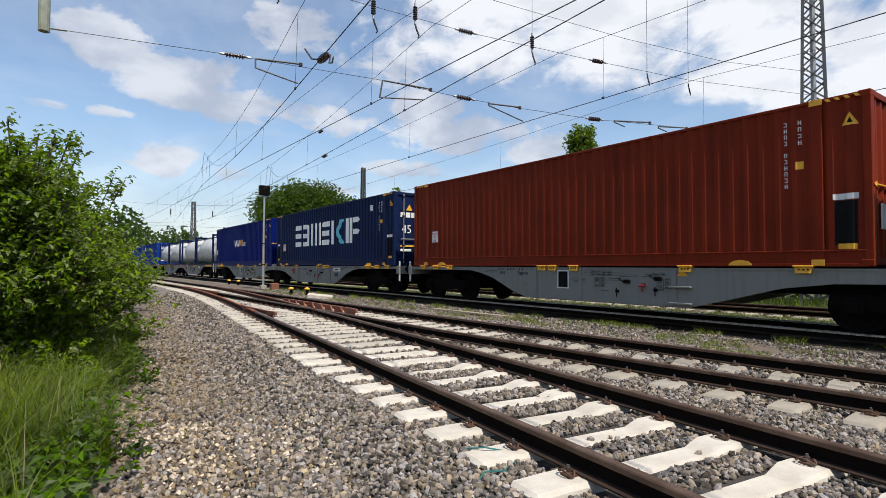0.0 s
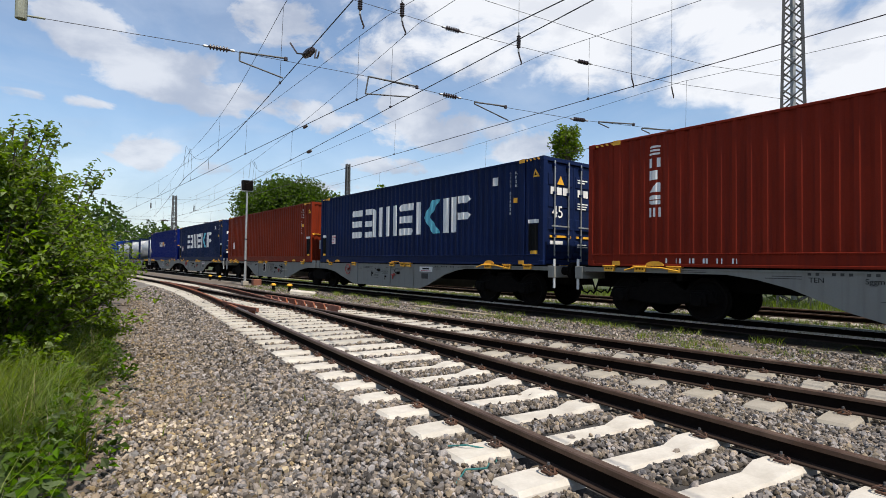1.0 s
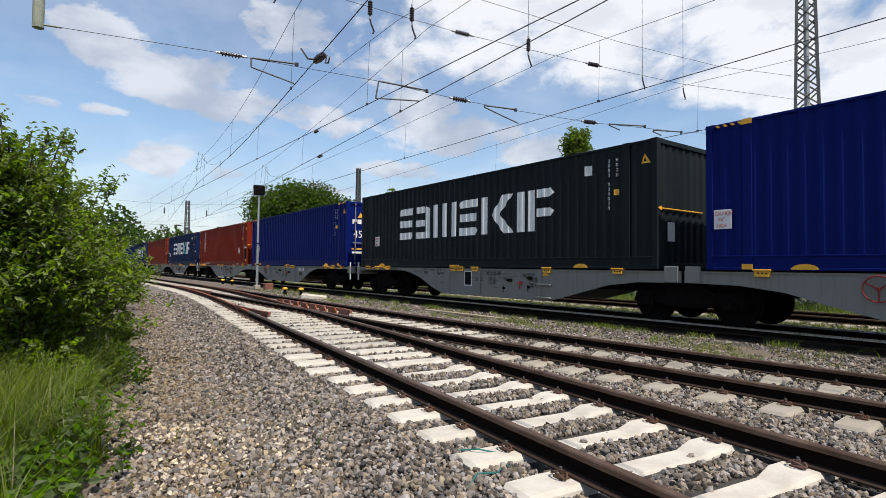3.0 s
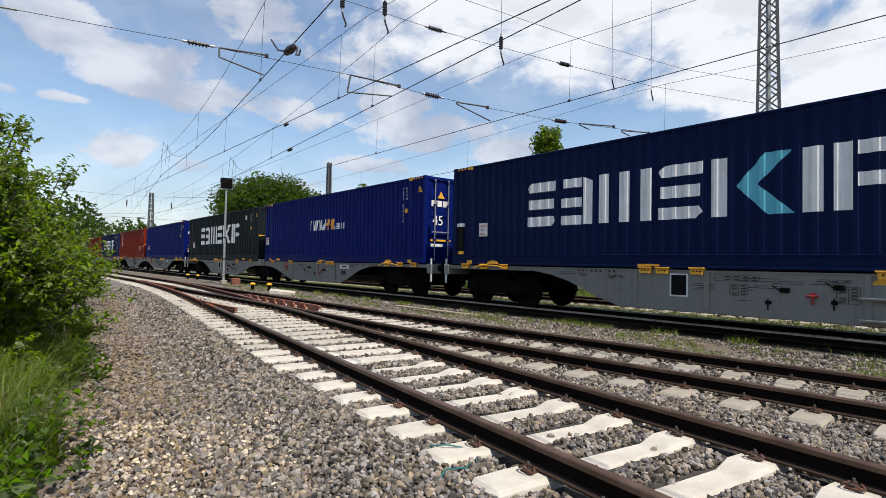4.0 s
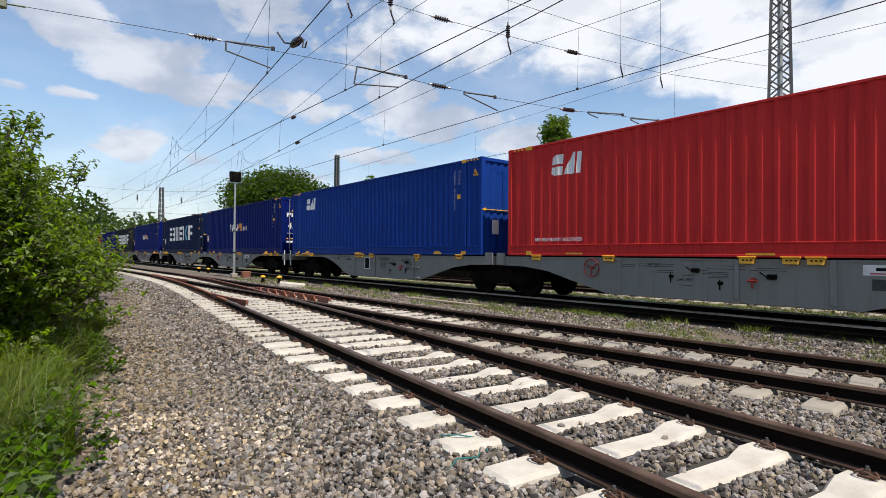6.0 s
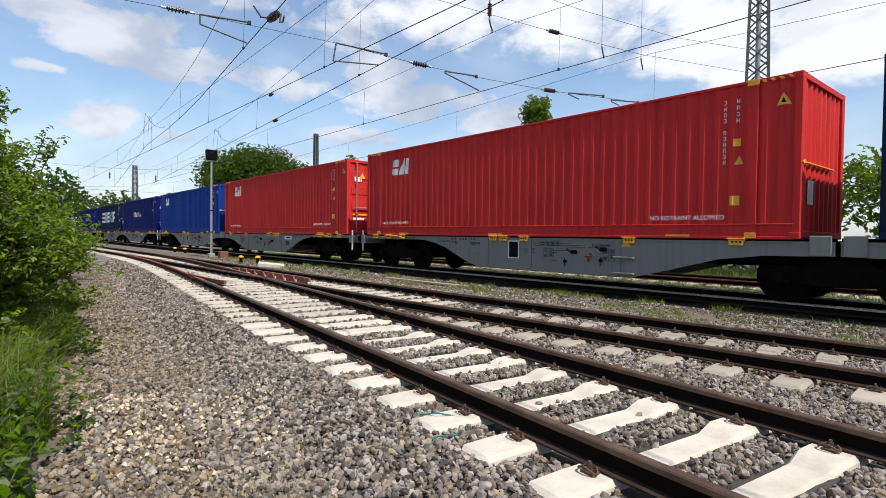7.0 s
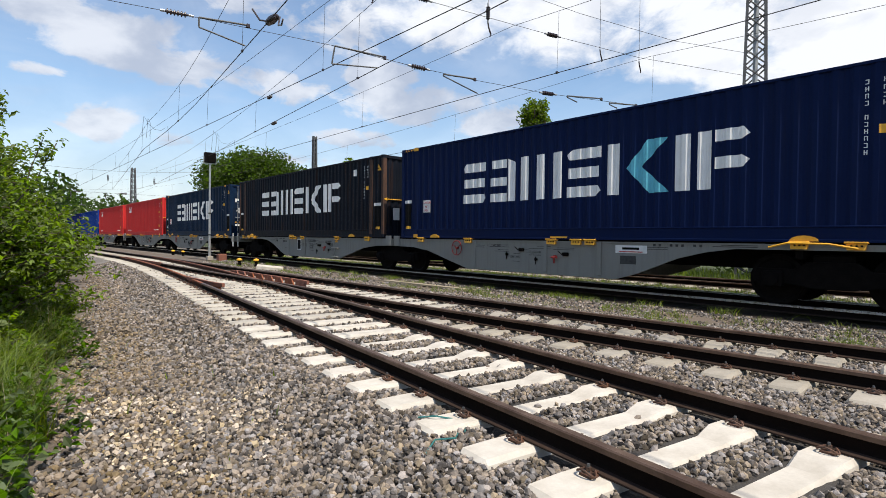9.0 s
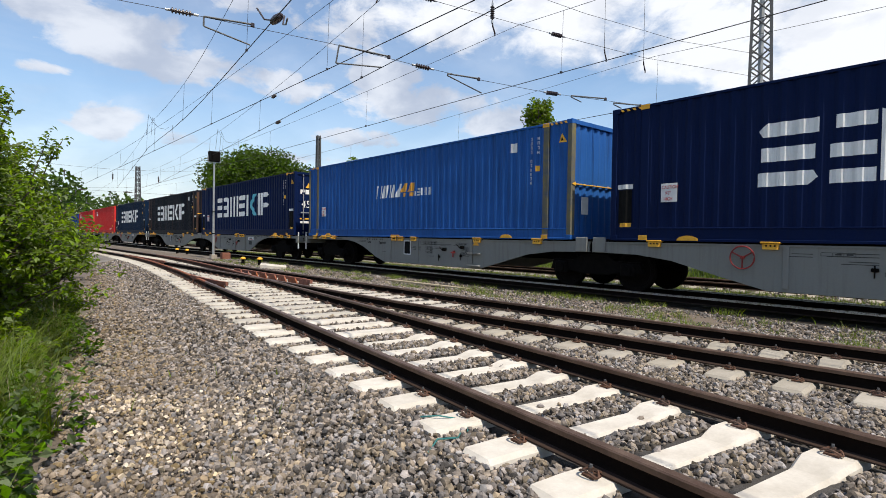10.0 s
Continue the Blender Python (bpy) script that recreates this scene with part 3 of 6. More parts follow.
def check_rail(label, x, y0, y1, face):
    """A rusty check rail on its row of brackets."""
    c = thing("check_rail", label, "rail")
    g = Geo().sweep([(-0.03, -0.06), (0.03, -0.06), (0.035, 0.03), (-0.035, 0.03)], [(x - face * 0.06, y0, 0), (x, y0 + 0.5, 0), (x, y1 - 0.5, 0), (x - face * 0.06, y1, 0)])
    part("bar", g, c, mats=(M["rust"],))
    me = Geo().prism([(-0.30, -0.17), (0.30, -0.17), (0.24, 0.0), (-0.12, 0.02)], -0.02, 0.02).box(-0.16, -0.12, -0.17, 0.0, 0.12, -0.15).mesh("bracket", M["rust"])
    n = int((y1 - y0) / 0.66)
    for k in range(n):
        part("bracket", me, c, m=pose(x - face * 0.055, y0 + 0.4 + k * 0.66, 0, 0, 0, random.uniform(-3, 3)))
    return c


check_rail("rusty check rail with a row of steel brackets", 6.28, 12.4, 17.8, 1)
check_rail("short rusty check rail beside the siding's outer rail", near_x(14) - 0.64, 12.8, 15.6, -1)
check_rail("rusty switch blade far along the siding", near_x(26) - 0.55, 24.0, 31.0, -1)


# ---- the train ----
CL, CH, CW = 13.716, 2.896, 2.55
SIDE_X, DECK, PERIOD = 10.69, 1.145, 0.278
SKIN = 0.014   # the side sheets lie this far behind the rails
JOINT, ENDGAP = 1.08, 1.44
PITCH = 2 * CL + JOINT + ENDGAP
SPEED, START = 21.417, 2.80
PROFILE = [(0.0, 0.0), (0.072, 0.0), (0.140, 0.036), (0.210, 0.036), (PERIOD, 0.0)]


def wave(y):
    """Depth of the side's corrugation at y."""
    u = y % PERIOD
    for (a, p), (b, q) in zip(PROFILE, PROFILE[1:]):
        if a <= u <= b:
            return p + (q - p) * (u - a) / (b - a)
    return 0.0


def paint(name, col, old=0.1, streak=(0.06, 0.035, 0.025), amount=0.25, rough=0.55):
    return mat(name, col, rough, var=0.07 + old * 0.4, scale=0.9, col2=tuple(v * (1 - old * 1.3) for v in col), fine=30, bump=0.12, bump_scale=2.5, dist=0.01,
               streak=streak, streak_amount=amount, spec=0.08)


P = {
    "oxide": paint("oxide_paint", (0.201, 0.0247, 0.00824), 0.18, (0.07, 0.013, 0.007), 0.5),
    "brick": paint("brick_paint", (0.21, 0.021, 0.00883), 0.14, (0.06, 0.012, 0.010), 0.45),
    "scarlet": paint("scarlet_paint", (0.596, 0.0355, 0.0334), 0.08, (0.15, 0.012, 0.012), 0.35),
    "navy": paint("navy_paint", (0.00317, 0.0111, 0.0529), 0.10, (0.008, 0.012, 0.035), 0.35),
    "navy_old": paint("navy_old_paint", (0.00688, 0.0218, 0.0548), 0.3, (0.016, 0.015, 0.016), 0.6),
    "navy_worn": paint("navy_worn_paint", (0.00757, 0.0177, 0.0681), 0.2, (0.014, 0.014, 0.02), 0.5),
    "blue_plain": paint("blue_plain_paint", (0.00184, 0.0092, 0.115), 0.1, (0.006, 0.014, 0.09), 0.3),
    "blue": paint("blue_paint", (0.00184, 0.0092, 0.115), 0.08, (0.006, 0.014, 0.09), 0.25),
    "royal": paint("royal_paint", (0.0075, 0.0425, 0.25), 0.08, (0.006, 0.025, 0.12), 0.25),
    "light_blue": paint("light_blue_paint", (0.024, 0.11, 0.36), 0.15, (0.02, 0.04, 0.10), 0.45),
    "charcoal": paint("charcoal_paint", (0.0137, 0.0194, 0.0217), 0.2, (0.025, 0.022, 0.02), 0.4),
    "umber": paint("umber_paint", (0.00888, 0.0121, 0.0199), 0.3, (0.045, 0.022, 0.012), 0.6),
}
M["rusty_post"] = mat("rusty_post", (0.085, 0.035, 0.018), 0.85, var=0.2, scale=3, col2=(0.02, 0.016, 0.015), fine=30, bump=0.2, dist=0.004)
M["ochre_post"] = mat("ochre_post", (0.17, 0.14, 0.055), 0.8, var=0.2, scale=2.5, col2=(0.05, 0.075, 0.12), fine=30, bump=0.2, dist=0.004)
M["mark"] = mat("mark", (0.84, 0.83, 0.80), 0.6, var=0.06, scale=3, col2=(0.76, 0.75, 0.72), fine=30, bump=0.05, streak=(0.42, 0.39, 0.36), streak_amount=0.45)
M["mark_cyan"] = mat("mark_cyan", (0.12, 0.50, 0.62), 0.6, var=0.08, scale=3, fine=30, bump=0.05)
M["mark_orange"] = mat("mark_orange", (0.80, 0.36, 0.03), 0.6, var=0.08, scale=3, fine=30, bump=0.05)
M["stencil"] = mat("stencil", (0.075, 0.075, 0.07), 0.8, spec=0.1, var=0.15, scale=10, fine=80, bump=0)
M["brake_red"] = mat("brake_red", (0.28, 0.02, 0.015), 0.6, var=0.15, scale=9, fine=60, bump=0.05)


def corrugated(y0, y1, z0, z1, x, sign, shift=0.0):
    """A corrugated sheet along y; the grooves go in from x by sign."""
    ys = [y0]
    k = math.floor(y0 / PERIOD) - 1
    while k * PERIOD < y1:
        for a, _ in PROFILE[:-1]:
            if y0 + 0.001 < k * PERIOD + a < y1 - 0.001:
                ys.append(k * PERIOD + a)
        k += 1
    ys.append(y1)
    vs = []
    for y in ys:
        d = x + sign * wave(y)
        vs += [(d, y, z0), (d, y, z1)]
    return vs, [(2 * i, 2 * i + 2, 2 * i + 3, 2 * i + 1) for i in range(len(ys) - 1)]


def clip_poly(poly, y0, y1):
    """The piece of a convex (y, z) outline between y0 and y1."""
    for lim, s in ((y0, 1), (y1, -1)):
        out = []
        for i, p in enumerate(poly):
            q = poly[(i + 1) % len(poly)]
            a, b = (p[0] - lim) * s, (q[0] - lim) * s
            if a >= 0:
                out.append(p)
            if (a > 0 > b) or (a < 0 < b):
                u = a / (a - b)
                out.append((lim, p[1] + (q[1] - p[1]) * u))
        poly = out
        if len(poly) < 3:
            return []
    return poly


def on_side(geo, poly, slot=0, lift=0.004):
    """Paint of a convex (y, z) outline that follows the corrugation of the near side."""
    ya, yb = min(p[0] for p in poly), max(p[0] for p in poly)
    k = math.floor(ya / PERIOD) - 1
    while k * PERIOD < yb:
        for (a, _), (b, _) in zip(PROFILE, PROFILE[1:]):
            c = clip_poly(poly, k * PERIOD + a, k * PERIOD + b)
            if len(c) >= 3:
                pa, pb = wave(k * PERIOD + a + 1e-6), wave(k * PERIOD + b - 1e-6)
                vs = [(SKIN + pa + (pb - pa) * (p[0] - k * PERIOD - a) / (b - a) - lift, p[0], p[1]) for p in c]
                geo.add(vs, [tuple(range(len(vs)))], slot)
        k += 1


def quad(y0, z0, y1, z1, lean=0.0):
    return [(y0 + lean * z0, z0), (y1 + lean * z0, z0), (y1 + lean * z1, z1), (y0 + lean * z1, z1)]


def mark_shapes(width, height, kinds, gap=0.14):
    """A company mark as a row of plain shapes; u grows to the right of a viewer of the near side."""
    share = {"post": 0.42, "comb": 1.35, "dot": 0.5}
    unit = width / sum(share.get(k, 1.0) for k in kinds)
    u, out, h = 0.0, [], height
    for k in kinds:
        w = unit * share.get(k, 1.0)
        a, b = u, u + w - unit * gap
        m, t = (a + b) / 2, unit * 0.24
        if k == "stack":
            out += [[(a, 0), (b - t * 0.6, 0), (b, h * 0.11), (b - t * 0.3, h * 0.22), (a, h * 0.22)],
                    [(a + t * 0.2, h * 0.39), (b - t * 0.2, h * 0.39), (b - t * 0.2, h * 0.61), (a + t * 0.2, h * 0.61)],
                    [(a + t * 0.6, h), (a, h * 0.89), (a + t * 0.3, h * 0.78), (b, h * 0.78), (b, h)]]
        elif k == "steps":
            out += [[(a, 0), (b - t * 1.2, 0), (b - t * 1.2, h * 0.2), (a, h * 0.2)], [(a, h * 0.38), (b - t * 1.2, h * 0.38), (b - t * 1.2, h * 0.58), (a, h * 0.58)],
                    [(a + t * 0.3, h * 0.8), (b - t * 1.2, h * 0.8), (b - t * 1.2, h), (a + t * 0.3, h)], [(b - t, 0), (b, 0), (b, h * 0.9), (b - t, h)]]
        elif k == "comb":
            out += [[(q - t / 2, 0), (q + t / 2, 0), (q + t / 2, h), (q - t / 2, h)] for q in (a + t / 2, m, b - t / 2)]
        elif k == "post":
            out += [[(a, 0), (b, 0), (b, h), (a, h)]]
        elif k == "chevron":
            out += [("v", [(a, h * 0.5), (a + unit * 0.34, h * 0.5), (b, h), (b - unit * 0.40, h)]), ("v", [(a, h * 0.5), (b - unit * 0.36, 0), (b + unit * 0.04, 0), (a + unit * 0.34, h * 0.5)])]
        elif k == "flag":
            out += [[(a, 0), (a + t, 0), (a + t, h), (a, h)], [(a + t * 1.25, h * 0.80), (b - t * 0.5, h * 0.80), (b, h * 0.88), (b - t * 0.4, h), (a + t * 1.25, h)],
                    [(a + t * 1.25, h * 0.34), (b - t * 0.4, h * 0.34), (b, h * 0.46), (b - t * 0.5, h * 0.54), (a + t * 1.25, h * 0.54)]]
        elif k == "pair":
            out += [[(a, 0), (a + t, 0), (a + t, h), (a, h)], [(b - t, 0), (b, 0), (b, h), (b - t, h)]]
        elif k == "wedge":
            out += [[(a, 0), (b, 0), (b, h), (b - t, h)]]
        elif k == "slab":
            out += [[(a, h * 0.1), (a + t, 0), (b, 0), (b, h * 0.42), (a, h * 0.42)],
                    [(a, h * 0.54), (b, h * 0.54), (b, h), (a + t, h), (a, h * 0.9)]]
        elif k == "dot":
            out += [[(a, 0), (b, 0), (b, h * 0.6), (a, h * 0.6)]]
        elif k == "tile":
            out += [("o", [(a, h * 0.35), (m, h), (b, h), (b, h * 0.35)]), ("o", [(m, 0), (b, 0), (b, h * 0.28), (m, h * 0.28)])]
        u += w
    return out


def marks(kind):
    """The company mark of each design: outlines with their slot, in order."""
    g = []

    def lay(polys, y_left, z, lean=0.0):
        for p in polys:
            slot = 0
            if p[0] in ("v", "o"):
                slot, p = 1, p[1]
            q = Geo()
            on_side(q, [(y_left - u - lean * v, z + v) for u, v in p])
            g.append((q, slot))
    second = "mark_cyan"
    if kind in ("navy", "navy_worn", "navy_old", "charcoal", "umber"):
        lay(mark_shapes(7.88, 1.13, ("stack", "steps", "comb", "stack", "post", "chevron", "post", "flag")), 10.72, 1.0)
        if kind not in ("navy", "navy_worn"):
            second = "mark"
    elif kind in ("blue", "light_blue"):
        lay(mark_shapes(1.55, 0.44, ("pair", "comb", "post", "wedge")), 8.5, 1.35, 0.18)
        lay(mark_shapes(0.78, 0.44, ("tile", "tile"), 0.1), 7.05, 1.35, 0.18)
        lay(mark_shapes(0.9, 0.24, ("dot", "steps", "pair", "comb")), 6.2, 1.35)
        second = "mark_orange"
    elif kind in ("royal", "scarlet"):
        lay(mark_shapes(0.95, 0.52, ("slab", "wedge", "post")), 12.2, 2.02, 0.08)
    elif kind == "brick":
        for k in range(6):
            lay(mark_shapes(0.30, 0.2, (("stack", "pair", "post", "wedge", "slab", "comb")[k],)), 12.12, 2.42 - k * 0.27)
        lay(mark_shapes(1.5, 0.1, ("comb", "pair", "dot", "comb", "pair", "post", "comb", "pair", "dot", "comb")), 11.72, 0.07)
    return g, second


def figures():
    """Stacked reference figures near the trailing end, too small to read."""
    g = Geo()

    def sign(y, z, k):
        for u in (0.0, 0.036):
            if u == 0.0 or k % 3:
                on_side(g, quad(y + u, z, y + u + 0.013, z + 0.075))
        for v in ((0.0, 0.062), (0.03,), (0.062,))[k % 3]:
            on_side(g, quad(y, z + v, y + 0.049, z + v + 0.013))
    for k in range(12):
        if k not in (4, 11):
            sign(1.265, 2.52 - k * 0.112, k)
    for k in range(4):
        sign(1.03, 2.52 - k * 0.12, k + 1)
    return g


def stickers(style):
    """Small notices on the near side: name, paint and outline of each."""
    out = [("warning_triangle", "yellow", [(0.42, 2.36), (0.18, 2.36), (0.30, 2.58)]), ("triangle_sign", "black", [(0.34, 2.40), (0.26, 2.40), (0.30, 2.50)]),
           ("tag", "yellow", quad(1.0, 1.72, 1.12, 1.86))]
    if style == "scarlet":
        out += [("notice", "yellow", quad(1.0, 0.62, 1.16, 0.80)), ("warning_triangle", "yellow", [(1.10, 1.38), (0.94, 1.38), (1.02, 1.54)])]
    elif style not in ("royal", "charcoal", "blue", "blue_plain", "light_blue"):
        for ya in ((0.20, 13.2) if style not in ("oxide", "brick") else (0.20,)):
            out += [("notice", "sign_white", quad(ya, 1.12, ya + 0.36, 1.22)), ("dark_panel", "black", quad(ya + 0.02, 0.36, ya + 0.34, 1.10)), ("tag", "yellow", quad(ya + 0.03, 0.29, ya + 0.30, 0.38))]
    if style == "navy_old":
        out.append(("diamond_sign", "sign_white", [(CL - 0.62, 0.52), (CL - 0.46, 0.74), (CL - 0.30, 0.52), (CL - 0.46, 0.30)]))
        out.append(("diamond_sign", "black", [(CL - 0.60, 0.51), (CL - 0.32, 0.51), (CL - 0.46, 0.32)]))
    if style in ("navy_worn", "charcoal", "umber", "light_blue"):
        out.append(("notice", "sign_white", quad(1.75, 2.28, 1.98, 2.52)))
    return out


def front_text(body, size, m, name="lettering"):
    """Flat raised lettering as a mesh."""
    cu = bpy.data.curves.new(name, "FONT")
    cu.body, cu.size, cu.extrude = body, size, 0.002
    ob = bpy.data.objects.new(name, cu)
    me = bpy.data.meshes.new_from_object(ob)
    bpy.data.objects.remove(ob)
    me.materials.clear()
    me.materials.append(m)
    return me


TEXT_FACE_SIDE = Matrix(((0, 0, -1, 0), (-1, 0, 0, 0), (0, 1, 0, 0), (0, 0, 0, 1)))   # reads from -x
TEXT_FACE_END = Matrix(((1, 0, 0, 0), (0, 0, -1, 0), (0, 1, 0, 0), (0, 0, 0, 1)))     # reads from -y


def box_container(kind, doors_back, label):
    """A 45 foot high container; origin at the near bottom trailing corner, y towards the train's head."""
    c = thing("shipping_container", label, "shipping container", "containers on the train")
    pm = P[kind]
    post = {"umber": M["rusty_post"], "light_blue": M["ochre_post"]}.get(kind, pm)
    I = 0.79   # the lifting posts stand in from the ends
    for x, s, nm in ((SKIN, 1, "side_panel"), (CW - SKIN, -1, "side_panel")):
        g = Geo()
        for a, b in ((0.12, I - 0.08), (I + 0.08, CL - I - 0.08), (CL - I + 0.08, CL - 0.12)):
            g.add(*corrugated(a, b, 0.27, CH - 0.06, x, s))
        part(nm, g, c, mats=(pm,))
    part("roof", Geo().box(0.03, 0.05, CH - 0.05, CW - 0.03, CL - 0.05, CH - 0.02), c, mats=(pm,))
    part("floor", Geo().box(0.03, 0.05, 0.03, CW - 0.03, CL - 0.05, 0.12), c, mats=(M["black"],))
    for x0, x1 in ((0.0, 0.06), (CW - 0.06, CW)):
        g = Geo().box(x0, 0.1, CH - 0.065, x1, CL - 0.1, CH - 0.012, 0.006)
        part("top_rail", g, c, mats=(pm,))
        g = Geo().box(x0, 0.1, -0.006, x1, CL - 0.1, 0.045, 0.006).box(x0 + 0.022, 0.1, 0.045, x1 - 0.022, CL - 0.1, 0.245).box(x0, 0.1, 0.245, x1, CL - 0.1, 0.275, 0.006)
        part("bottom_rail", g, c, mats=(pm,))
    for x0, x1 in ((0.0, 0.16), (CW - 0.16, CW)):
        for y0, y1 in ((0.0, 0.13), (I - 0.09, I + 0.09), (CL - I - 0.09, CL - I + 0.09), (CL - 0.13, CL)):
            part("corner_post", Geo().box(x0 + 0.004, y0, 0.1, x1, y1, CH - 0.1, 0.01), c, "worn rusty corner post" if post != pm else "", mats=(post,))
    cast = Geo().box(0, 0, 0, 0.17, 0.18, 0.12, 0.012).mesh("corner_casting", pm)
    for x in (-0.002, CW - 0.168):
        for y in (-0.003, I - 0.09, CL - I - 0.09, CL - 0.177):
            for z in (0, CH - 0.12):
                part("corner_casting", cast, c, m=pose(x, y, z))
    yel = Geo().box(0, 0, 0, 0.006, 0.2, 0.10, 0.002).mesh("hazard_mark", M["yellow"])
    for y, z in () if kind in ("umber", "charcoal") else ((I - 0.10, CH - 0.11), (CL - I - 0.10, CH - 0.11), (I - 0.10, 0.01), (CL - I - 0.1, 0.01)):
        part("hazard_mark", yel, c, m=pose(-0.009, y, z))
    for y0 in (0.14, CL - 0.72) if kind not in ("umber", "charcoal", "navy_old") else ():
        for k in range(4):
            g = Geo().prism([(y0 + k * 0.14, CH - 0.085), (y0 + 0.06 + k * 0.14, CH - 0.085), (y0 + 0.10 + k * 0.14, CH - 0.035), (y0 + 0.04 + k * 0.14, CH - 0.035)], -0.005, 0.0)
            part("height_stripe", g, c, "yellow stripe" if k == 0 else "", mats=(M["yellow"],))
    # ends
    for end in ("back", "front"):
        doors = doors_back == (end == "back")
        y, s = (0.0, 1) if end == "back" else (CL, -1)
        part("end_rail", Geo().box(0.16, min(y, y + s * 0.1), CH - 0.12, CW - 0.16, max(y, y + s * 0.1), CH - 0.01, 0.008), c, mats=(pm,))
        part("end_rail", Geo().box(0.16, min(y, y + s * 0.1), 0.0, CW - 0.16, max(y, y + s * 0.1), 0.14, 0.008), c, mats=(pm,))
        if not doors:
            vs, fs = corrugated(0.16, CW - 0.16, 0.14, CH - 0.12, 0.0, 1)
            g = Geo().add([(b, y + s * (0.03 + a), z) for a, b, z in vs], fs)
            part("end_wall", g, c, mats=(pm,))
            if end == "back":
                part("rope_hook", Geo().box(0.05, -0.012, 1.33, 1.9, 0.03, 1.355, 0.004).prism([(0.02, 1.342), (0.16, 1.29), (0.16, 1.395)], -0.014, -0.010, "y"), c, mats=(M["yellow"],))
                part("notice", Geo().box(0.45, 0.01, 0.62, 0.72, 0.028, 1.05, 0.003), c, "small white notice", mats=(M["sign_white"],))
            continue
        for k in (0, 1):
            x0 = 0.17 + k * (CW - 0.34) / 2
            x1 = x0 + (CW - 0.34) / 2 - 0.01
            g = Geo().box(x0, min(y + s * 0.05, y + s * 0.09), 0.15, x1, max(y + s * 0.05, y + s * 0.09), CH - 0.13, 0.008)
            for z in (0.35, 0.95, 1.55, 2.15):
                g.box(x0 + 0.06, min(y + s * 0.03, y + s * 0.05), z, x1 - 0.06, max(y + s * 0.03, y + s * 0.05), z + 0.32, 0.012)
            d = part("door", g, c, mats=(pm,))
            for q in (0.24, 0.76):
                xx = x0 + (x1 - x0) * q
                r = part("locking_rod", Geo().tube((xx, y - s * 0.012, 0.1), (xx, y - s * 0.012, CH - 0.08), 0.02, 8), d, mats=(M["galv"],))
                for z in (0.18, 0.75, 1.9, CH - 0.24):
                    part("rod_bracket", Geo().box(xx - 0.06, min(y - s * 0.03, y + s * 0.05), z, xx + 0.06, max(y - s * 0.03, y + s * 0.05), z + 0.07), d, mats=(pm,))
            g = Geo().box(x0 + 0.12, min(y - s * 0.05, y - s * 0.03), 1.02, x1 - 0.25, max(y - s * 0.05, y - s * 0.03), 1.06, 0.004)
            part("door_handle", g, d, mats=(M["galv"],))
        if end == "back":
            g = Geo()
            for k in (0, 1):
                x0 = 0.30 + k * 1.12
                for w, z, hh in ((0.42, 2.36, 0.035), (0.30, 2.29, 0.035), (0.45, 1.70, 0.03), (0.42, 1.63, 0.03), (0.36, 1.56, 0.03), (0.4, 0.55, 0.03), (0.45, 0.49, 0.03)) if k else ((0.5, 0.55, 0.10),):
                    g.box(x0, 0.02, z, x0 + w, 0.028, z + hh)
                if kind in ("scarlet", "royal", "light_blue"):
                    for u in (0.0, 0.14, 0.27):
                        if k == 0:
                            g.box(x0 + 0.05 + u, 0.02, 2.06, x0 + 0.05 + u + (0.11 if u < 0.2 else 0.05), 0.028, 2.24)
                else:
                    for u in (0.0, 0.25, 0.5):
                        g.box(x0 + u, 0.02, 1.90, x0 + u + 0.2, 0.028, 2.10)
            part("door_lettering", g, c, "white markings on the doors", mats=(M["mark"],))["kind"] = "stuff"
            if kind in ("navy", "navy_worn", "navy_old", "blue", "blue_plain", "umber"):
                part("length_figure", front_text("45", 0.46, M["mark"]), c, m=Matrix.Translation((0.35, 0.016, 1.28)) @ TEXT_FACE_END)
            g = Geo().box(0.28, 0.018, 0.74, 1.15, 0.028, 0.80).box(1.38, 0.018, 0.74, 2.2, 0.028, 0.80)
            g.add([(0.55, 0.018, 2.18), (0.85, 0.018, 2.18), (0.70, 0.018, 2.42)], [(0, 1, 2)])
            part("door_stripe", g, c, "yellow warning stripe and triangle", mats=(M["yellow"],))
    shapes, second = marks(kind)
    for q, slot in shapes:
        part("company_mark", q, c, "painted mark shape in white" if not slot else "", mats=(M[second] if slot else M["mark"],))
    part("reference_figures", figures(), c, "small white unreadable figures", mats=(M["mark"],))["kind"] = "stuff"
    for k, (nm, paint_, poly) in enumerate(stickers(kind)):
        q = Geo()
        on_side(q, poly, 0, 0.006 + 0.0008 * k)
        part(nm, q, c, mats=(M[paint_],))
    if kind not in ("royal", "scarlet", "umber"):
        ya = {"brick": 2.0, "blue": CL - 0.16}.get(kind, 12.54)
        plate = part("height_notice", Geo().box(0.002, ya - 0.34, 0.80, 0.010, ya, 1.18, 0.002), c, "white height notice with red words", mats=(M["sign_white"],))
        for word, z, u in (("CAUTION", 1.07, 0.015), ("9'6\"", 0.95, 0.09), ("HIGH", 0.83, 0.06)):
            part("word", front_text(word, 0.098, M["red_paint"]), plate, m=Matrix.Translation((-0.001, ya - u, z)) @ TEXT_FACE_SIDE @ Matrix.Diagonal((0.78, 1, 1, 1)))
    if kind == "scarlet":
        part("warning_text", front_text("NO RESTRAINT ALLOWED", 0.125, M["mark"]), c, m=Matrix.Translation((0.010, 2.75, 0.36)) @ TEXT_FACE_SIDE)
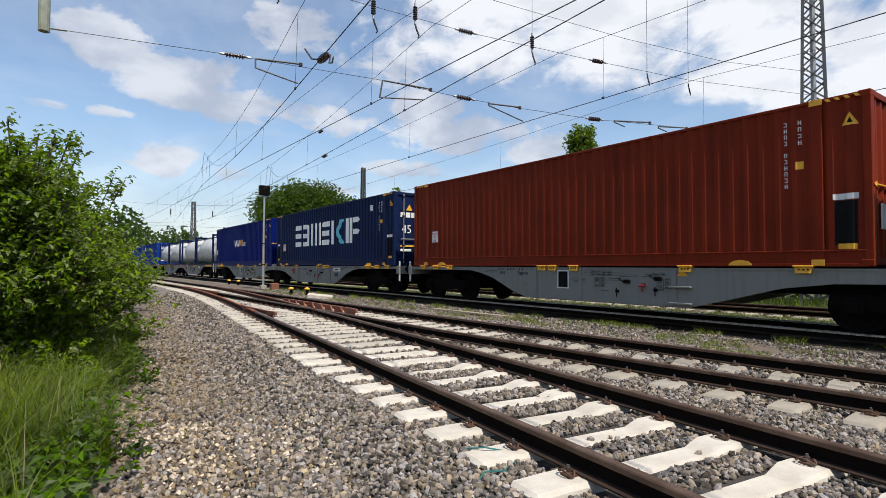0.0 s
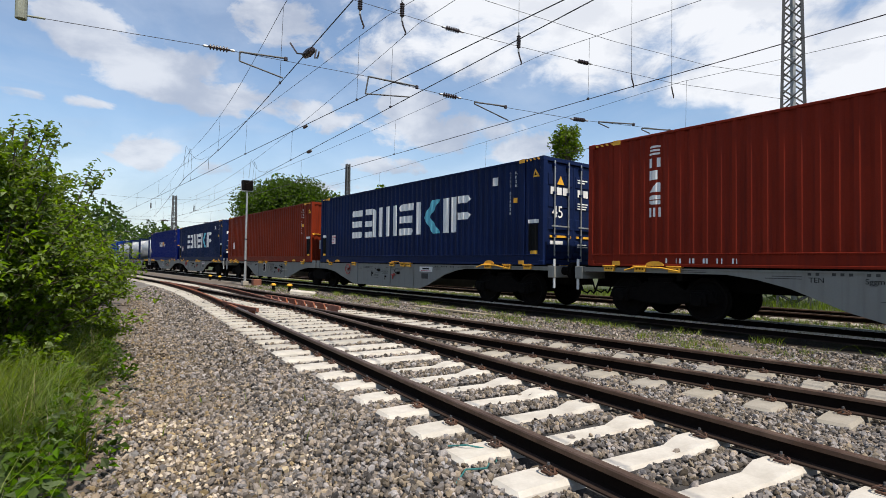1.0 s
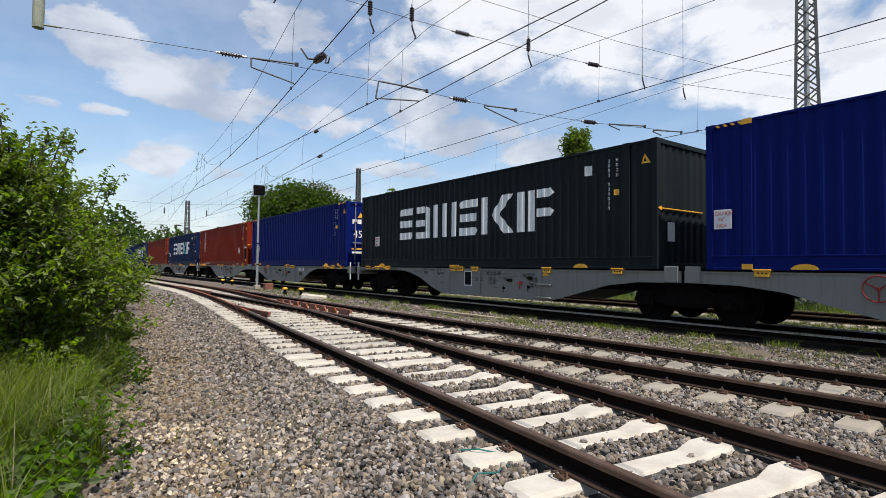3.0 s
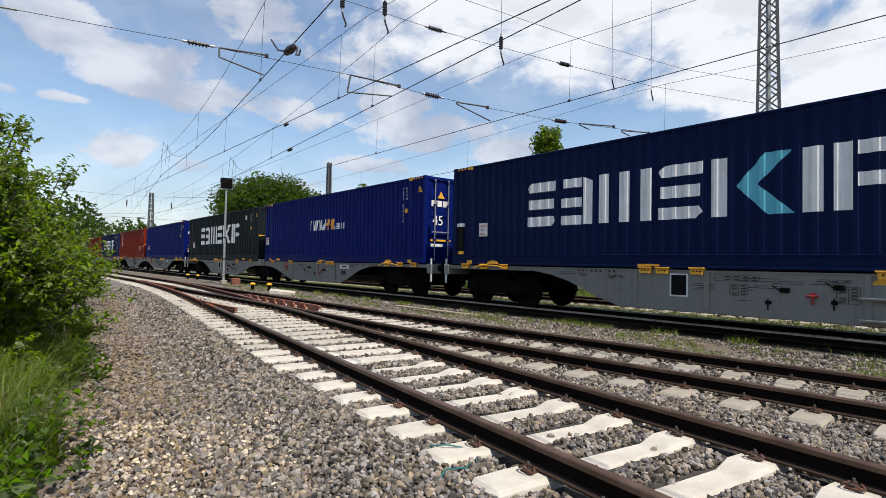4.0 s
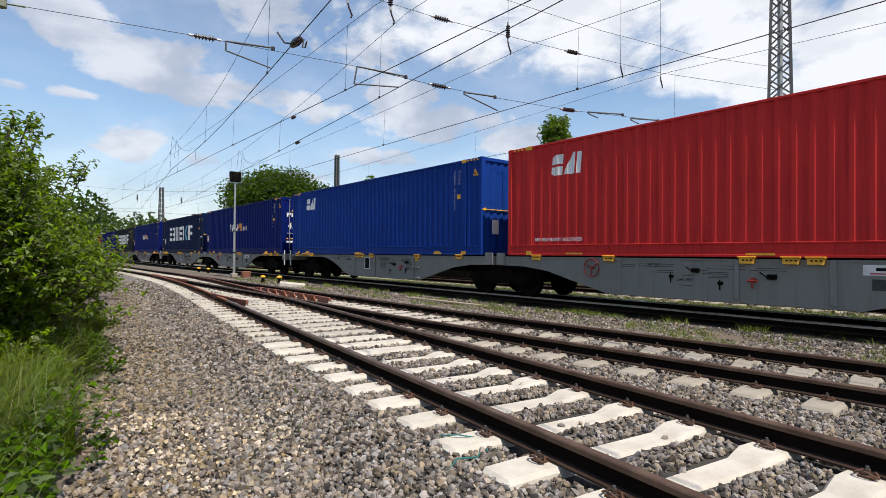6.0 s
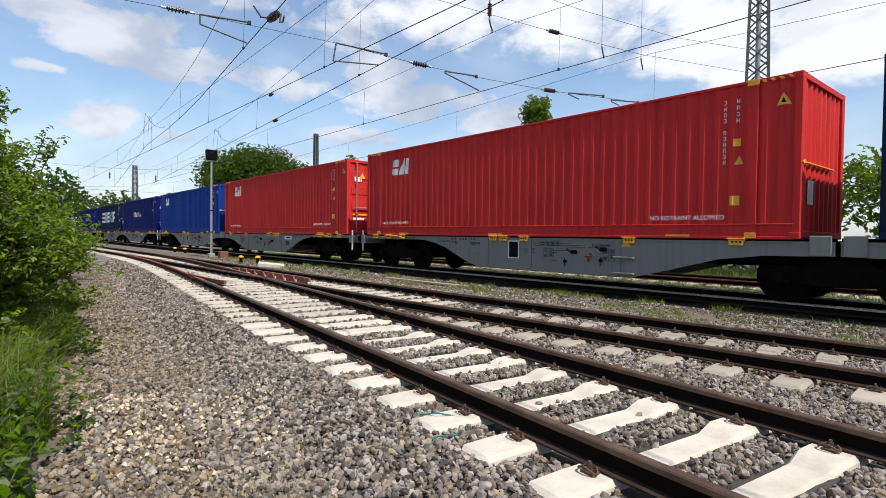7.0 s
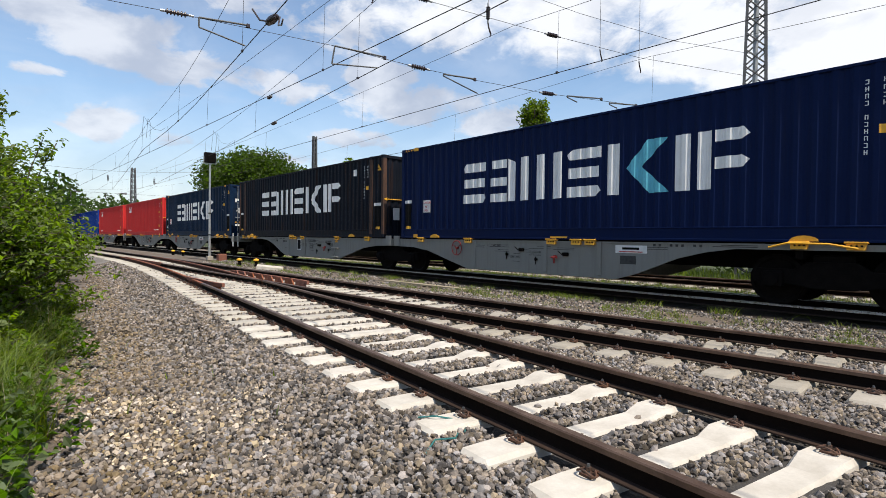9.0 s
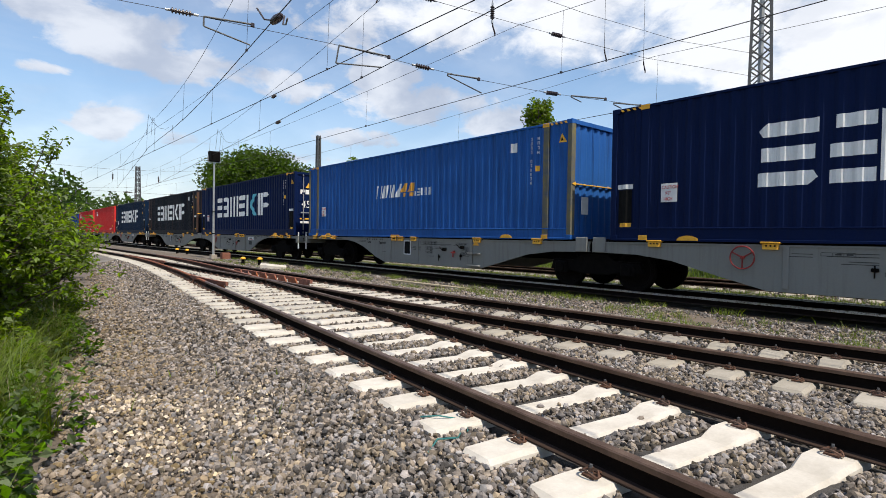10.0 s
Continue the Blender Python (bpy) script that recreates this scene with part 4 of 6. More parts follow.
        part("warning_text", front_text("NO RESTRAINT ALLOWED", 0.125, M["mark"]), c, m=Matrix.Translation((0.010, 12.72, 0.36)) @ TEXT_FACE_SIDE)
    if kind != "scarlet":
        arc = [(0.22 * math.cos(a), 0.10 * math.sin(a)) for a in np.linspace(0, math.pi, 9)]
        for y in (2.1, CL - 1.75):
            part("lifting_mark", Geo().prism([(y + u, 0.012 + v) for u, v in arc], -0.006, 0.004), c, "yellow half-round lifting mark", mats=(M["yellow"],))
    for y in (7.0,) if kind != "scarlet" else (1.9, 7.0, 11.2):
        part("pocket_mark", Geo().box(-0.004, y, 0.03, 0.002, y + 0.5, 0.07), c, mats=(M["yellow"] if kind not in ("oxide", "brick") else pm,))
    return c


def tank_container(label):
    """A 20 foot tank in its frame."""
    c = thing("tank_container", label, "tank container", "containers on the train")
    L, H = 6.6, 2.6
    prof = [(0.25, 0.3), (0.32, 0.7), (0.55, 1.02), (0.75, 1.12), (L - 0.75, 1.12), (L - 0.55, 1.02), (L - 0.32, 0.7), (L - 0.25, 0.3)]
    part("tank", Geo().lathe(prof, (CW / 2, 0, 1.35), "y", 28), c, mats=(M["tank_white"],), smooth=True)
    for y in (0.0, L - 0.14):
        g = Geo()
        for x in (0, CW - 0.14):
            g.box(x, y, 0, x + 0.14, y + 0.14, H, 0.01)
        g.box(0.14, y, 0, CW - 0.14, y + 0.12, 0.14).box(0.14, y, H - 0.14, CW - 0.14, y + 0.12, H)
        part("end_frame", g, c, mats=(P["navy"],))
    for x in (0, CW - 0.1):
        part("bottom_rail", Geo().box(x, 0.14, 0, x + 0.1, L - 0.14, 0.12), c, mats=(P["navy"],))
    band = Geo()
    for y in (1.6, 3.3, 5.0):
        band.lathe([(y - 0.03, 1.13), (y + 0.03, 1.13)], (CW / 2, 0, 1.35), "y", 28)
    part("tank_band", band, c, mats=(M["galv"],))
    part("catwalk", Geo().box(0.9, 0.3, 2.5, 1.65, L - 0.3, 2.54), c, mats=(M["galv"],))
    return c


def bogie(parent, y):
    """A two axle bogie with its wheels, centred at y."""
    b = new("bogie")
    b.parent = parent
    b.matrix_basis = pose(0, y, 0)
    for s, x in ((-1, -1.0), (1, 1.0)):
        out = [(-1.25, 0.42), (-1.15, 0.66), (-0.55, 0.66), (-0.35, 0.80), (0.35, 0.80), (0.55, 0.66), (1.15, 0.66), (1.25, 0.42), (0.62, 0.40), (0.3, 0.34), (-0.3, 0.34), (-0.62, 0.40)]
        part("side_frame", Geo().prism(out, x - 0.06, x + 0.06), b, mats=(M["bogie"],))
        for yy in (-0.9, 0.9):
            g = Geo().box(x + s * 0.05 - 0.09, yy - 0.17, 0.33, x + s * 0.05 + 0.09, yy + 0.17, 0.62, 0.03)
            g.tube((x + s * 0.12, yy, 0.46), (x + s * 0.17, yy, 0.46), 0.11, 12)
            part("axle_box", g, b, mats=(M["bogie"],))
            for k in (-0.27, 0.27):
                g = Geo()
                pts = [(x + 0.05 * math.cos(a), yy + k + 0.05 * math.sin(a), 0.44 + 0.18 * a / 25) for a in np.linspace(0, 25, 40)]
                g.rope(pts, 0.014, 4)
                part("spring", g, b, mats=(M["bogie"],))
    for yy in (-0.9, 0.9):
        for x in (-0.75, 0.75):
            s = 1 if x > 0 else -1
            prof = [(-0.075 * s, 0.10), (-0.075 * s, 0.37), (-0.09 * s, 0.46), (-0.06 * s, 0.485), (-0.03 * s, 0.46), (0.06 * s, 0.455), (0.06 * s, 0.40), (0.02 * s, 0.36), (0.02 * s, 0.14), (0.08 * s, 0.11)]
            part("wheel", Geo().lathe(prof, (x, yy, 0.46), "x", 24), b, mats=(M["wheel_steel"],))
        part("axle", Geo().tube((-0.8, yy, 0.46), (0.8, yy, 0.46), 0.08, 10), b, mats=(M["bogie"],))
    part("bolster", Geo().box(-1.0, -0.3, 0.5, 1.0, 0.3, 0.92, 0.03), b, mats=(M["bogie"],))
    return b


def seat_mesh():
    """A yellow folding twist-lock seat on the deck's edge."""
    g = Geo().add([(-0.075, 0.02, -0.125), (-0.075, 0.26, -0.125), (-0.045, 0.28, -0.02), (-0.045, 0.0, -0.02), (0.03, 0.02, -0.125), (0.03, 0.26, -0.125), (0.03, 0.28, -0.02), (0.03, 0.0, -0.02)],
                  [(0, 1, 2, 3), (4, 7, 6, 5), (0, 4, 5, 1), (3, 2, 6, 7), (0, 3, 7, 4), (1, 5, 6, 2)])
    g.box(-0.085, -0.02, -0.018, 0.06, 0.30, 0.012, 0.008)
    for y in (0.06, 0.13, 0.20):
        g.tube((-0.072, y, -0.06), (-0.055, y, -0.06), 0.016, 8, slot=1)
    return g.mesh("container_seat", M["yellow"], M["black"])


def make_wagon():
    """An articulated pair of platforms; origin on the rail head midway under the trailing buffers, the train's head towards +y."""
    w = thing("container_wagon", "grey articulated container flat wagon with yellow seats and black bogies", "freight wagon", "wagons of the train")
    seat = seat_mesh()
    SX = -1.19
    for half in (0, 1):
        L = PITCH / 2 - 0.39
        y0 = 0.35 if half == 0 else PITCH - 0.35
        s = 1 if half == 0 else -1
        low = [(0.0, 1.0), (3.6, 1.0), (4.15, 0.92), (4.7, 0.78), (5.55, 0.43), (6.1, 0.27), (10.9, 0.27), (11.7, 0.47), (12.7, 0.74), (13.5, 0.84), (L, 0.86)]
        out = [(0.0, DECK - 0.04), (L, DECK - 0.04)] + low[::-1]
        pts = [(y0 + s * a, z) for a, z in out]
        for x in (SX, -SX - 0.05):
            sill = part("side_sill", Geo().prism(pts, x, x + 0.05), w, "grey fish-bellied side sill", mats=(M["wagon_grey"],))
            if x < 0:
                for a in (6.5, 8.05, 10.6):
                    part("stiffener", Geo().box(x - 0.03, y0 + s * a - 0.05, 0.33, x, y0 + s * a + 0.05, DECK - 0.05, 0.008), sill, mats=(M["wagon_grey"],))
                g = Geo().box(x - 0.02, min(y0, y0 + s * L), DECK - 0.075, x - 0.001, max(y0, y0 + s * L), DECK - 0.04)
                part("flange", g, sill, mats=(M["wagon_grey"],))
                # near-black bar added behind the seam as the shade below the container
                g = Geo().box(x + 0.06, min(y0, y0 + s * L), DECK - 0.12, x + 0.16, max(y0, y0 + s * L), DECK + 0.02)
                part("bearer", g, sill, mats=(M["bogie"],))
                g = Geo()
                for a, z, ww, hh in ((8.2, 0.80, 0.5, 0.03), (8.2, 0.73, 0.4, 0.03), (8.9, 0.55, 0.28, 0.2), (9.3, 0.92, 0.7, 0.05), (9.3, 0.8, 0.5, 0.04), (10.2, 0.9, 0.4, 0.05), (4.9, 0.95, 0.6, 0.04), (3.2, 1.03, 0.8, 0.03)):
                    yy = y0 + s * a
                    g.box(x - 0.004, yy, z, x - 0.001, yy + ww, z + 0.012).box(x - 0.004, yy, z + hh, x - 0.001, yy + ww * 0.8, z + hh + 0.012)
                part("lettering_bars", g, sill, "small dark unreadable markings", mats=(M["stencil"],))["kind"] = "stuff"
                # framed tables of small figures
                for a, z, nc, nr in ((9.0, 0.91, 5, 2), (8.8, 0.64, 2, 4), (10.5, 0.60, 2, 5), (10.4, 0.93, 3, 1)) if half else ((8.9, 0.64, 2, 1), (9.6, 0.93, 3, 1)):
                    yy, g = y0 + s * a, Geo()
                    cw, rh = 0.16, 0.055
                    for k in range(nr + 1):
                        g.box(x - 0.005, yy, z + k * rh, x - 0.001, yy + nc * cw, z + k * rh + 0.007)
                    for k in range(nc + 1):
                        g.box(x - 0.0055, yy + k * cw, z, x - 0.0015, yy + k * cw + 0.007, z + nr * rh)
                    for k in range(nc * nr):
                        if (k * 7 + nr) % 5:
                            q, r = yy + (k % nc) * cw + 0.035, z + (k // nc) * rh + 0.018
                            g.box(x - 0.005, q, r, x - 0.001, q + 0.09, r + 0.024)
                    part("table_of_figures", g, sill, "small framed unreadable table", mats=(M["stencil"],))["kind"] = "stuff"
                g = Geo()
                ya = y0 + s * (6.0 if half else 4.2)
                for k in range(9):
                    if k not in (2, 6):
                        g.box(x - 0.005, ya + k * 0.12, 1.02, x - 0.001, ya + k * 0.12 + 0.055, 1.08)
                part("figure_bar", g, sill, "dark bars of unreadable figures", mats=(M["stencil"],))["kind"] = "stuff"
                for a, z in ((9.2, 0.52), (10.2, 0.58)) if half else ((8.3, 0.60), (9.3, 0.70)):
                    yy = y0 + s * a
                    g = Geo().box(x - 0.03, yy, z, x, yy + 0.1, z + 0.06, 0.008).tube((x - 0.035, yy + 0.05, z - 0.1), (x - 0.035, yy + 0.05, z + 0.1), 0.012, 6)
                    part("valve", g, sill, mats=(M["bogie"],))
                for a, z, ww in ((9.7, 0.93, 0.4), (9.7, 0.89, 0.5), (6.2, 0.62, 0.2)) if half else ((7.2, 0.93, 0.5), (7.2, 0.89, 0.62), (7.9, 0.96, 0.42), (7.9, 0.90, 0.74), (8.6, 0.86, 0.3)):
                    part("label_bar", Geo().box(x - 0.004, y0 + s * a, z, x - 0.001, y0 + s * a + ww, z + 0.010), sill, mats=(M["stencil"],))
                for a, z in ((9.5, 0.74), (10.3, 0.82)) if half else ((7.35, 0.74), (8.75, 0.82)):
                    yy = y0 + s * a
                    g = Geo().box(x - 0.07, yy, z, x, yy + 0.16, z + 0.09, 0.015).tube((x - 0.08, yy + 0.12, z + 0.02), (x - 0.09, yy + 0.26, z + 0.12), 0.012, 6)
                    g.tube((x - 0.075, yy + 0.05, z + 0.045), (x - 0.02, yy + 0.05, z + 0.045), 0.035, 10)
                    part("valve", g, sill, mats=(M["bogie"],))
                yy = y0 + s * (9.85 if half else 7.75)
                g = Geo().tube((x - 0.06, yy - 0.09, 0.70), (x - 0.06, yy + 0.09, 0.70), 0.022, 8).tube((x - 0.06, yy, 0.70), (x - 0.06, yy, 0.56), 0.022, 8).box(x - 0.05, yy - 0.04, 0.68, x, yy + 0.04, 0.76, 0.01)
                part("brake_cock", g, sill, "dark red brake cock", mats=(M["brake_red"],))
                if half == 1:
                    g = Geo()
                    for dy in (-0.03, 0.32):
                        g.box(x - 0.012, y0 + s * 7.64 + dy, 0.56, x - 0.001, y0 + s * 7.64 + dy + 0.03, 1.03)
                    for z in (0.56, 1.0):
                        g.box(x - 0.012, y0 + s * 7.64, z, x - 0.001, y0 + s * 7.64 + 0.32, z + 0.03)
                    part("opening_frame", g, sill, "pale frame of a dark opening", mats=(M["sign_white"],))
                    yy = y0 + s * 5.0
                    for word, u, z in (("TEN", 0.0, 0.90), ("Sggmrss", -0.80, 0.90)):
                        part("word", front_text(word, 0.125, M["black"]), sill, m=Matrix.Translation((x - 0.003, yy + u, z)) @ TEXT_FACE_SIDE)
                    for z in (0.33, 0.68):
                        part("step", Geo().box(x - 0.10, y0 + s * 11.0, z, x, y0 + s * 11.0 + 0.5, z + 0.04, 0.006), sill, mats=(M["wagon_grey"],))
                    # black plate in place of the opening: its dark inside is painted
                    g = Geo().box(x - 0.006, y0 + s * 7.64, 0.59, x - 0.001, y0 + s * 7.64 + 0.32, 1.0)
                    part("notice_frame", g, sill, mats=(M["black"],))
                    g = Geo().prism([(y0 + s * 10.9, 0.93), (y0 + s * 10.9 + 0.26, 0.93), (y0 + s * 10.9 + 0.13, 1.08)], x - 0.006, x - 0.001)
                    part("warning_sign", g, sill, "yellow warning triangle", mats=(M["yellow"],))
                else:
                    g = Geo().box(x - 0.006, y0 + s * 5.35, 0.86, x - 0.002, y0 + s * 5.35 + 0.75, 1.03)
                    part("owner_plate", g, sill, "white owner's plate with a dark mark", mats=(M["sign_white"],))
                    g = Geo().box(x - 0.009, y0 + s * 5.35 + 0.18, 0.935, x - 0.006, y0 + s * 5.35 + 0.58, 0.985)
                    part("owner_mark", g, sill, mats=(M["black"],))
                    g = Geo().box(x - 0.01, y0 + s * 5.35 + 0.1, 0.88, x - 0.006, y0 + s * 5.35 + 0.66, 0.9)
                    part("owner_stripe", g, sill, mats=(M["red_paint"],))
                    g = Geo().box(x - 0.006, y0 + s * 5.6, 0.62, x - 0.002, y0 + s * 5.6 + 0.38, 0.80)
                    part("data_plate", g, sill, "dark grey data plate", mats=(M["stencil"],))
                    # brake wheel
                    yy = y0 + s * 11.3
                    g = Geo().rope([(x - 0.07, yy + 0.21 * math.cos(a), 0.86 + 0.21 * math.sin(a)) for a in np.linspace(0, math.tau, 25)], 0.014, 6)
                    for a in (0.5, 2.6, 4.7):
                        g.tube((x - 0.06, yy, 0.86), (x - 0.07, yy + 0.2 * math.cos(a), 0.86 + 0.2 * math.sin(a)), 0.014, 5)
                    g.tube((x - 0.1, yy, 0.86), (x, yy, 0.86), 0.03, 8)
                    part("brake_wheel", g, w, "red brake handwheel", mats=(M["brake_red"],))
        ya, yb = sorted((y0, y0 + s * L))
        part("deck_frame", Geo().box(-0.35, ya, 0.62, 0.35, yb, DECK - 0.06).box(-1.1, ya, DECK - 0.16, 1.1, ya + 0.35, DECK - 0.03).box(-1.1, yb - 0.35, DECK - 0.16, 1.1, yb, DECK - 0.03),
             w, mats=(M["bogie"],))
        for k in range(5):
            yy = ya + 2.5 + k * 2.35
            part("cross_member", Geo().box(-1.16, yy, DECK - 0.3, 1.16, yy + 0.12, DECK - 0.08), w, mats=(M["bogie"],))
        for a in (0.8, 1.6, 2.4, 6.6, 6.98, 7.71, 10.7, 12.9):
            yy = y0 + s * a - (0.3 if s < 0 else 0)
            part("container_seat", seat, w, m=pose(SX - 0.01, yy, DECK))
            part("container_seat", seat, w, m=pose(-SX + 0.01, yy, DECK, 0, 0, 0) @ pose(0, 0.3, 0, 0, 0, 180))
        yy = y0 + s * 2.2
        g = Geo().rope([(SX - 0.1, yy - 0.5, DECK - 0.10), (SX - 0.12, yy - 0.1, DECK - 0.03), (SX - 0.12, yy + 0.5, DECK - 0.02), (SX - 0.1, yy + 0.8, DECK - 0.1)], 0.018, 5)
        part("hand_rail", g, w, "yellow hand rail", mats=(M["yellow"],))
        # coupling end
        ye = y0 - s * 0.0
        part("end_beam", Geo().box(-1.25, min(ye - s * 0.02, ye + s * 0.2), 0.82, 1.25, max(ye - s * 0.02, ye + s * 0.2), DECK - 0.02, 0.01), w, mats=(M["wagon_grey"],))
        for x in (-0.875, 0.875):
            g = Geo().tube((x, ye, 1.0), (x, ye - s * 0.28, 1.0), 0.11, 12).tube((x, ye - s * 0.28, 1.0), (x, ye - s * 0.34, 1.0), 0.22, 16)
            part("buffer", g, w, mats=(M["bogie"],))
        part("coupling", Geo().tube((0, ye + s * 0.1, 0.95), (0, ye - s * 0.34, 0.85), 0.05, 8), w, mats=(M["bogie"],))
        g = Geo().box(SX - 0.03, min(ye, ye + s * 0.06), 0.55, SX + 0.02, max(ye, ye + s * 0.06), 1.30, 0.01)
        part("end_step", g, w, "pale corner post with a step", mats=(M["sign_white"],))
        for k in (-0.3, 0.3):
            g = Geo().rope([(k, ye, 0.8), (k, ye - s * 0.12, 0.5), (k + 0.1, ye - s * 0.25, 0.42), (k + 0.1, ye - s * 0.34, 0.5)], 0.025, 5)
            part("brake_hose", g, w, mats=(M["black"],))
    part("joint", Geo().box(-0.9, PITCH / 2 - 0.5, 0.72, 0.9, PITCH / 2 + 0.5, 1.02, 0.03), w, mats=(M["bogie"],))
    for x in (SX - 0.04, -SX - 0.01):
        for a, b in ((-0.40, -0.08), (0.08, 0.40)):
            part("joint_bracket", Geo().box(x, PITCH / 2 + a, 0.86, x + 0.05, PITCH / 2 + b, DECK + 0.06, 0.01), w, mats=(M["wagon_grey"],))
    for y in (2.45, PITCH / 2, PITCH - 2.45):
        bogie(w, y)
    return w


# Trailing ends: container n rides y_of(n) ahead of the origin at the start.
def y_of(n):
    pair, odd = divmod(n, 2)
    return START - PITCH * pair - (CL + JOINT) * odd


KINDS = {0: "oxide", 1: "navy_worn", 2: "brick", 3: "blue_plain", 4: "charcoal", 5: "blue", 6: "navy", 7: "blue", 8: "royal", 9: "scarlet", 10: "scarlet",
         11: "navy_old", 12: "umber", 13: "navy", 14: "light_blue", 15: "navy", -1: "navy_worn", -2: "blue", -5: "royal", -6: "royal", -7: "oxide", -8: "blue"}
LABELS = {"oxide": "weathered rust-red corrugated steel container on a flat wagon", "brick": "dark red corrugated steel container with a white upright mark",
          "scarlet": "bright red corrugated steel container with a white mark", "navy": "dark navy container with a large white mark and cyan chevron",
          "navy_old": "stained navy container with a large worn white mark", "blue": "deep blue corrugated container with a white and orange mark",
          "navy_worn": "worn navy container with white mark and cyan chevron", "blue_plain": "plain deep blue corrugated container on a flat wagon",
          "royal": "royal blue corrugated container with a small white mark", "light_blue": "faded light blue container with a white and orange mark",
          "charcoal": "near-black corrugated container with a large white mark", "umber": "dark brown rusty container with a large white mark"}
MOVING = []
SCRAWL_Y = 8.69
templates = {}
for n in range(-8, 16):
    if n in (-3, -4):
        for k in (0, 1):
            if "tank" not in templates:
                c = templates["tank"] = tank_container("white tank container in a blue frame on a flat wagon")
            else:
                c = copy_thing(templates["tank"], Matrix())
            MOVING.append((c, (SIDE_X, y_of(n) + k * 6.95, DECK)))
        continue
    key = (KINDS[n], n % 2)
    if key not in templates:
        c = templates[key] = box_container(KINDS[n], n % 2 == 1, LABELS[KINDS[n]])
    else:
        c = copy_thing(templates[key], Matrix())
    MOVING.append((c, (SIDE_X, y_of(n), DECK)))
wagon = make_wagon()
for pair in range(-4, 8):
    w = wagon if pair == -4 else copy_thing(wagon, Matrix())
    if pair == 5:
        scrawl = [(-1.252, SCRAWL_Y - 0.055 * k, 0.62 + 0.09 * math.sin(k * 1.9) + 0.05 * math.sin(k * 0.8)) for k in range(15)]
        under = [(-1.252, SCRAWL_Y - 0.1 - 0.06 * k, 0.47 + 0.02 * math.sin(k)) for k in range(11)]
        part("graffiti", Geo().rope(scrawl, 0.010, 5).rope(under, 0.008, 5), w, "black sprayed unreadable scrawl", mats=(M["black"],))
    MOVING.append((w, (11.94, y_of(2 * pair + 1) - ENDGAP / 2, 0)))
for ob, (x, y, z) in MOVING:
    ob.matrix_basis = pose(x, y, z)


def motions():
    # the train's lead (+) or lag (-) on an even run, in metres
    lead = [(0.0, 0.21), (0.5, 0.36), (1.0, 0.26), (1.5, -0.56), (2.0, -0.35), (3.5, -0.47), (4.0, 0.28), (4.5, 0.21), (5.0, 0.18), (6.5, 0.21), (7.0, 0.13),
            (7.5, -0.38), (8.0, -0.28), (8.5, -0.32), (9.0, -0.15), (9.5, 0.02), (10.0, 0.60)]
    times = [0.0, 1 / 30] + [0.5 * k for k in range(1, 20)] + [10 - 1 / 30, 10.0]
    run = [(t, SPEED * t + float(np.interp(t, [a for a, _ in lead], [b for _, b in lead]))) for t in times]
    for ob, (x, y, z) in MOVING:
        walk(ob, [(t, pose(x, y + d, z)) for t, d in run])


# ---- overhead line ----
def span_y(x):
    """Plan line of the cross-span."""
    return 13.31 - 0.24 * x


def sagged(p, q, sag, n=16):
    p, q = Vector(p), Vector(q)
    return [p.lerp(q, k / n) - Vector((0, 0, sag * 4 * (k / n) * (1 - k / n))) for k in range(n + 1)]


def insulator(a, b, label="dark ribbed insulator in the span wire"):
    """A ribbed insulator between two points."""
    a, b = Vector(a), Vector(b)
    far = 1.7 if a.y > 60 else 1.0
    ob = thing("insulator", label, "insulator", "overhead line insulators", m=Matrix.Translation(a) @ (b - a).to_track_quat("Z", "Y").to_matrix().to_4x4())
    L = (b - a).length
    prof = [(0, 0.012), (L * 0.12, 0.02)]
    n = 6
    for k in range(n):
        z = L * (0.15 + 0.7 * k / n)
        prof += [(z, 0.03 * far), (z + L * 0.02, 0.062 * far), (z + L * 0.05, 0.062 * far), (z + L * 0.075, 0.03 * far)]
    prof += [(L * 0.88, 0.02), (L, 0.012)]
    part("ribs", Geo().lathe(prof, (0, 0, 0), "z", 12), ob, mats=(M["porcelain"],))
    part("end_cap", Geo().tube((0, 0, -0.03), (0, 0, L * 0.1), 0.028, 8), ob, mats=(M["galv"],))
    part("end_cap", Geo().tube((0, 0, L * 0.9), (0, 0, L + 0.03), 0.028, 8), ob, mats=(M["galv"],))
    return ob


def wire(name, label, pts, r, category="wire"):
    return thing(name, label, category, data=Geo().rope(pts, r, 5).mesh(name, M["cable"]))


def on_span(x, z):
    return (x, span_y(x), z)


LOW = [on_span(*p) for p in ((-0.19, 5.90), (2.93, 5.87), (6.55, 5.76), (8.73, 5.58), (10.4, 5.50), (12.82, 5.46), (16.3, 5.56), (22.0, 5.95))]
MID = [on_span(*p) for p in ((-0.19, 8.3), (4.5, 7.75), (8.78, 7.37), (12.95, 7.20), (16.4, 7.12), (22.0, 7.35))]
TOP = [on_span(*p) for p in ((-0.19, 9.5), (4.5, 8.9), (9.32, 8.40), (14.0, 8.05), (18, 7.95), (22.0, 8.2))]
for pts in (LOW, MID, TOP):
    wire("span_wire", "thin dark cross-span wire over the tracks", pts, 0.0065)
for x0, z0, x1, z1 in ((2.93, 5.87, 3.5, 5.86), (8.45, 5.60, 9.0, 5.57), (12.55, 5.46, 13.1, 5.47), (8.5, 7.39, 9.05, 7.36), (12.7, 7.21, 13.2, 7.2)):
    insulator(on_span(x0, z0), on_span(x1, z1))
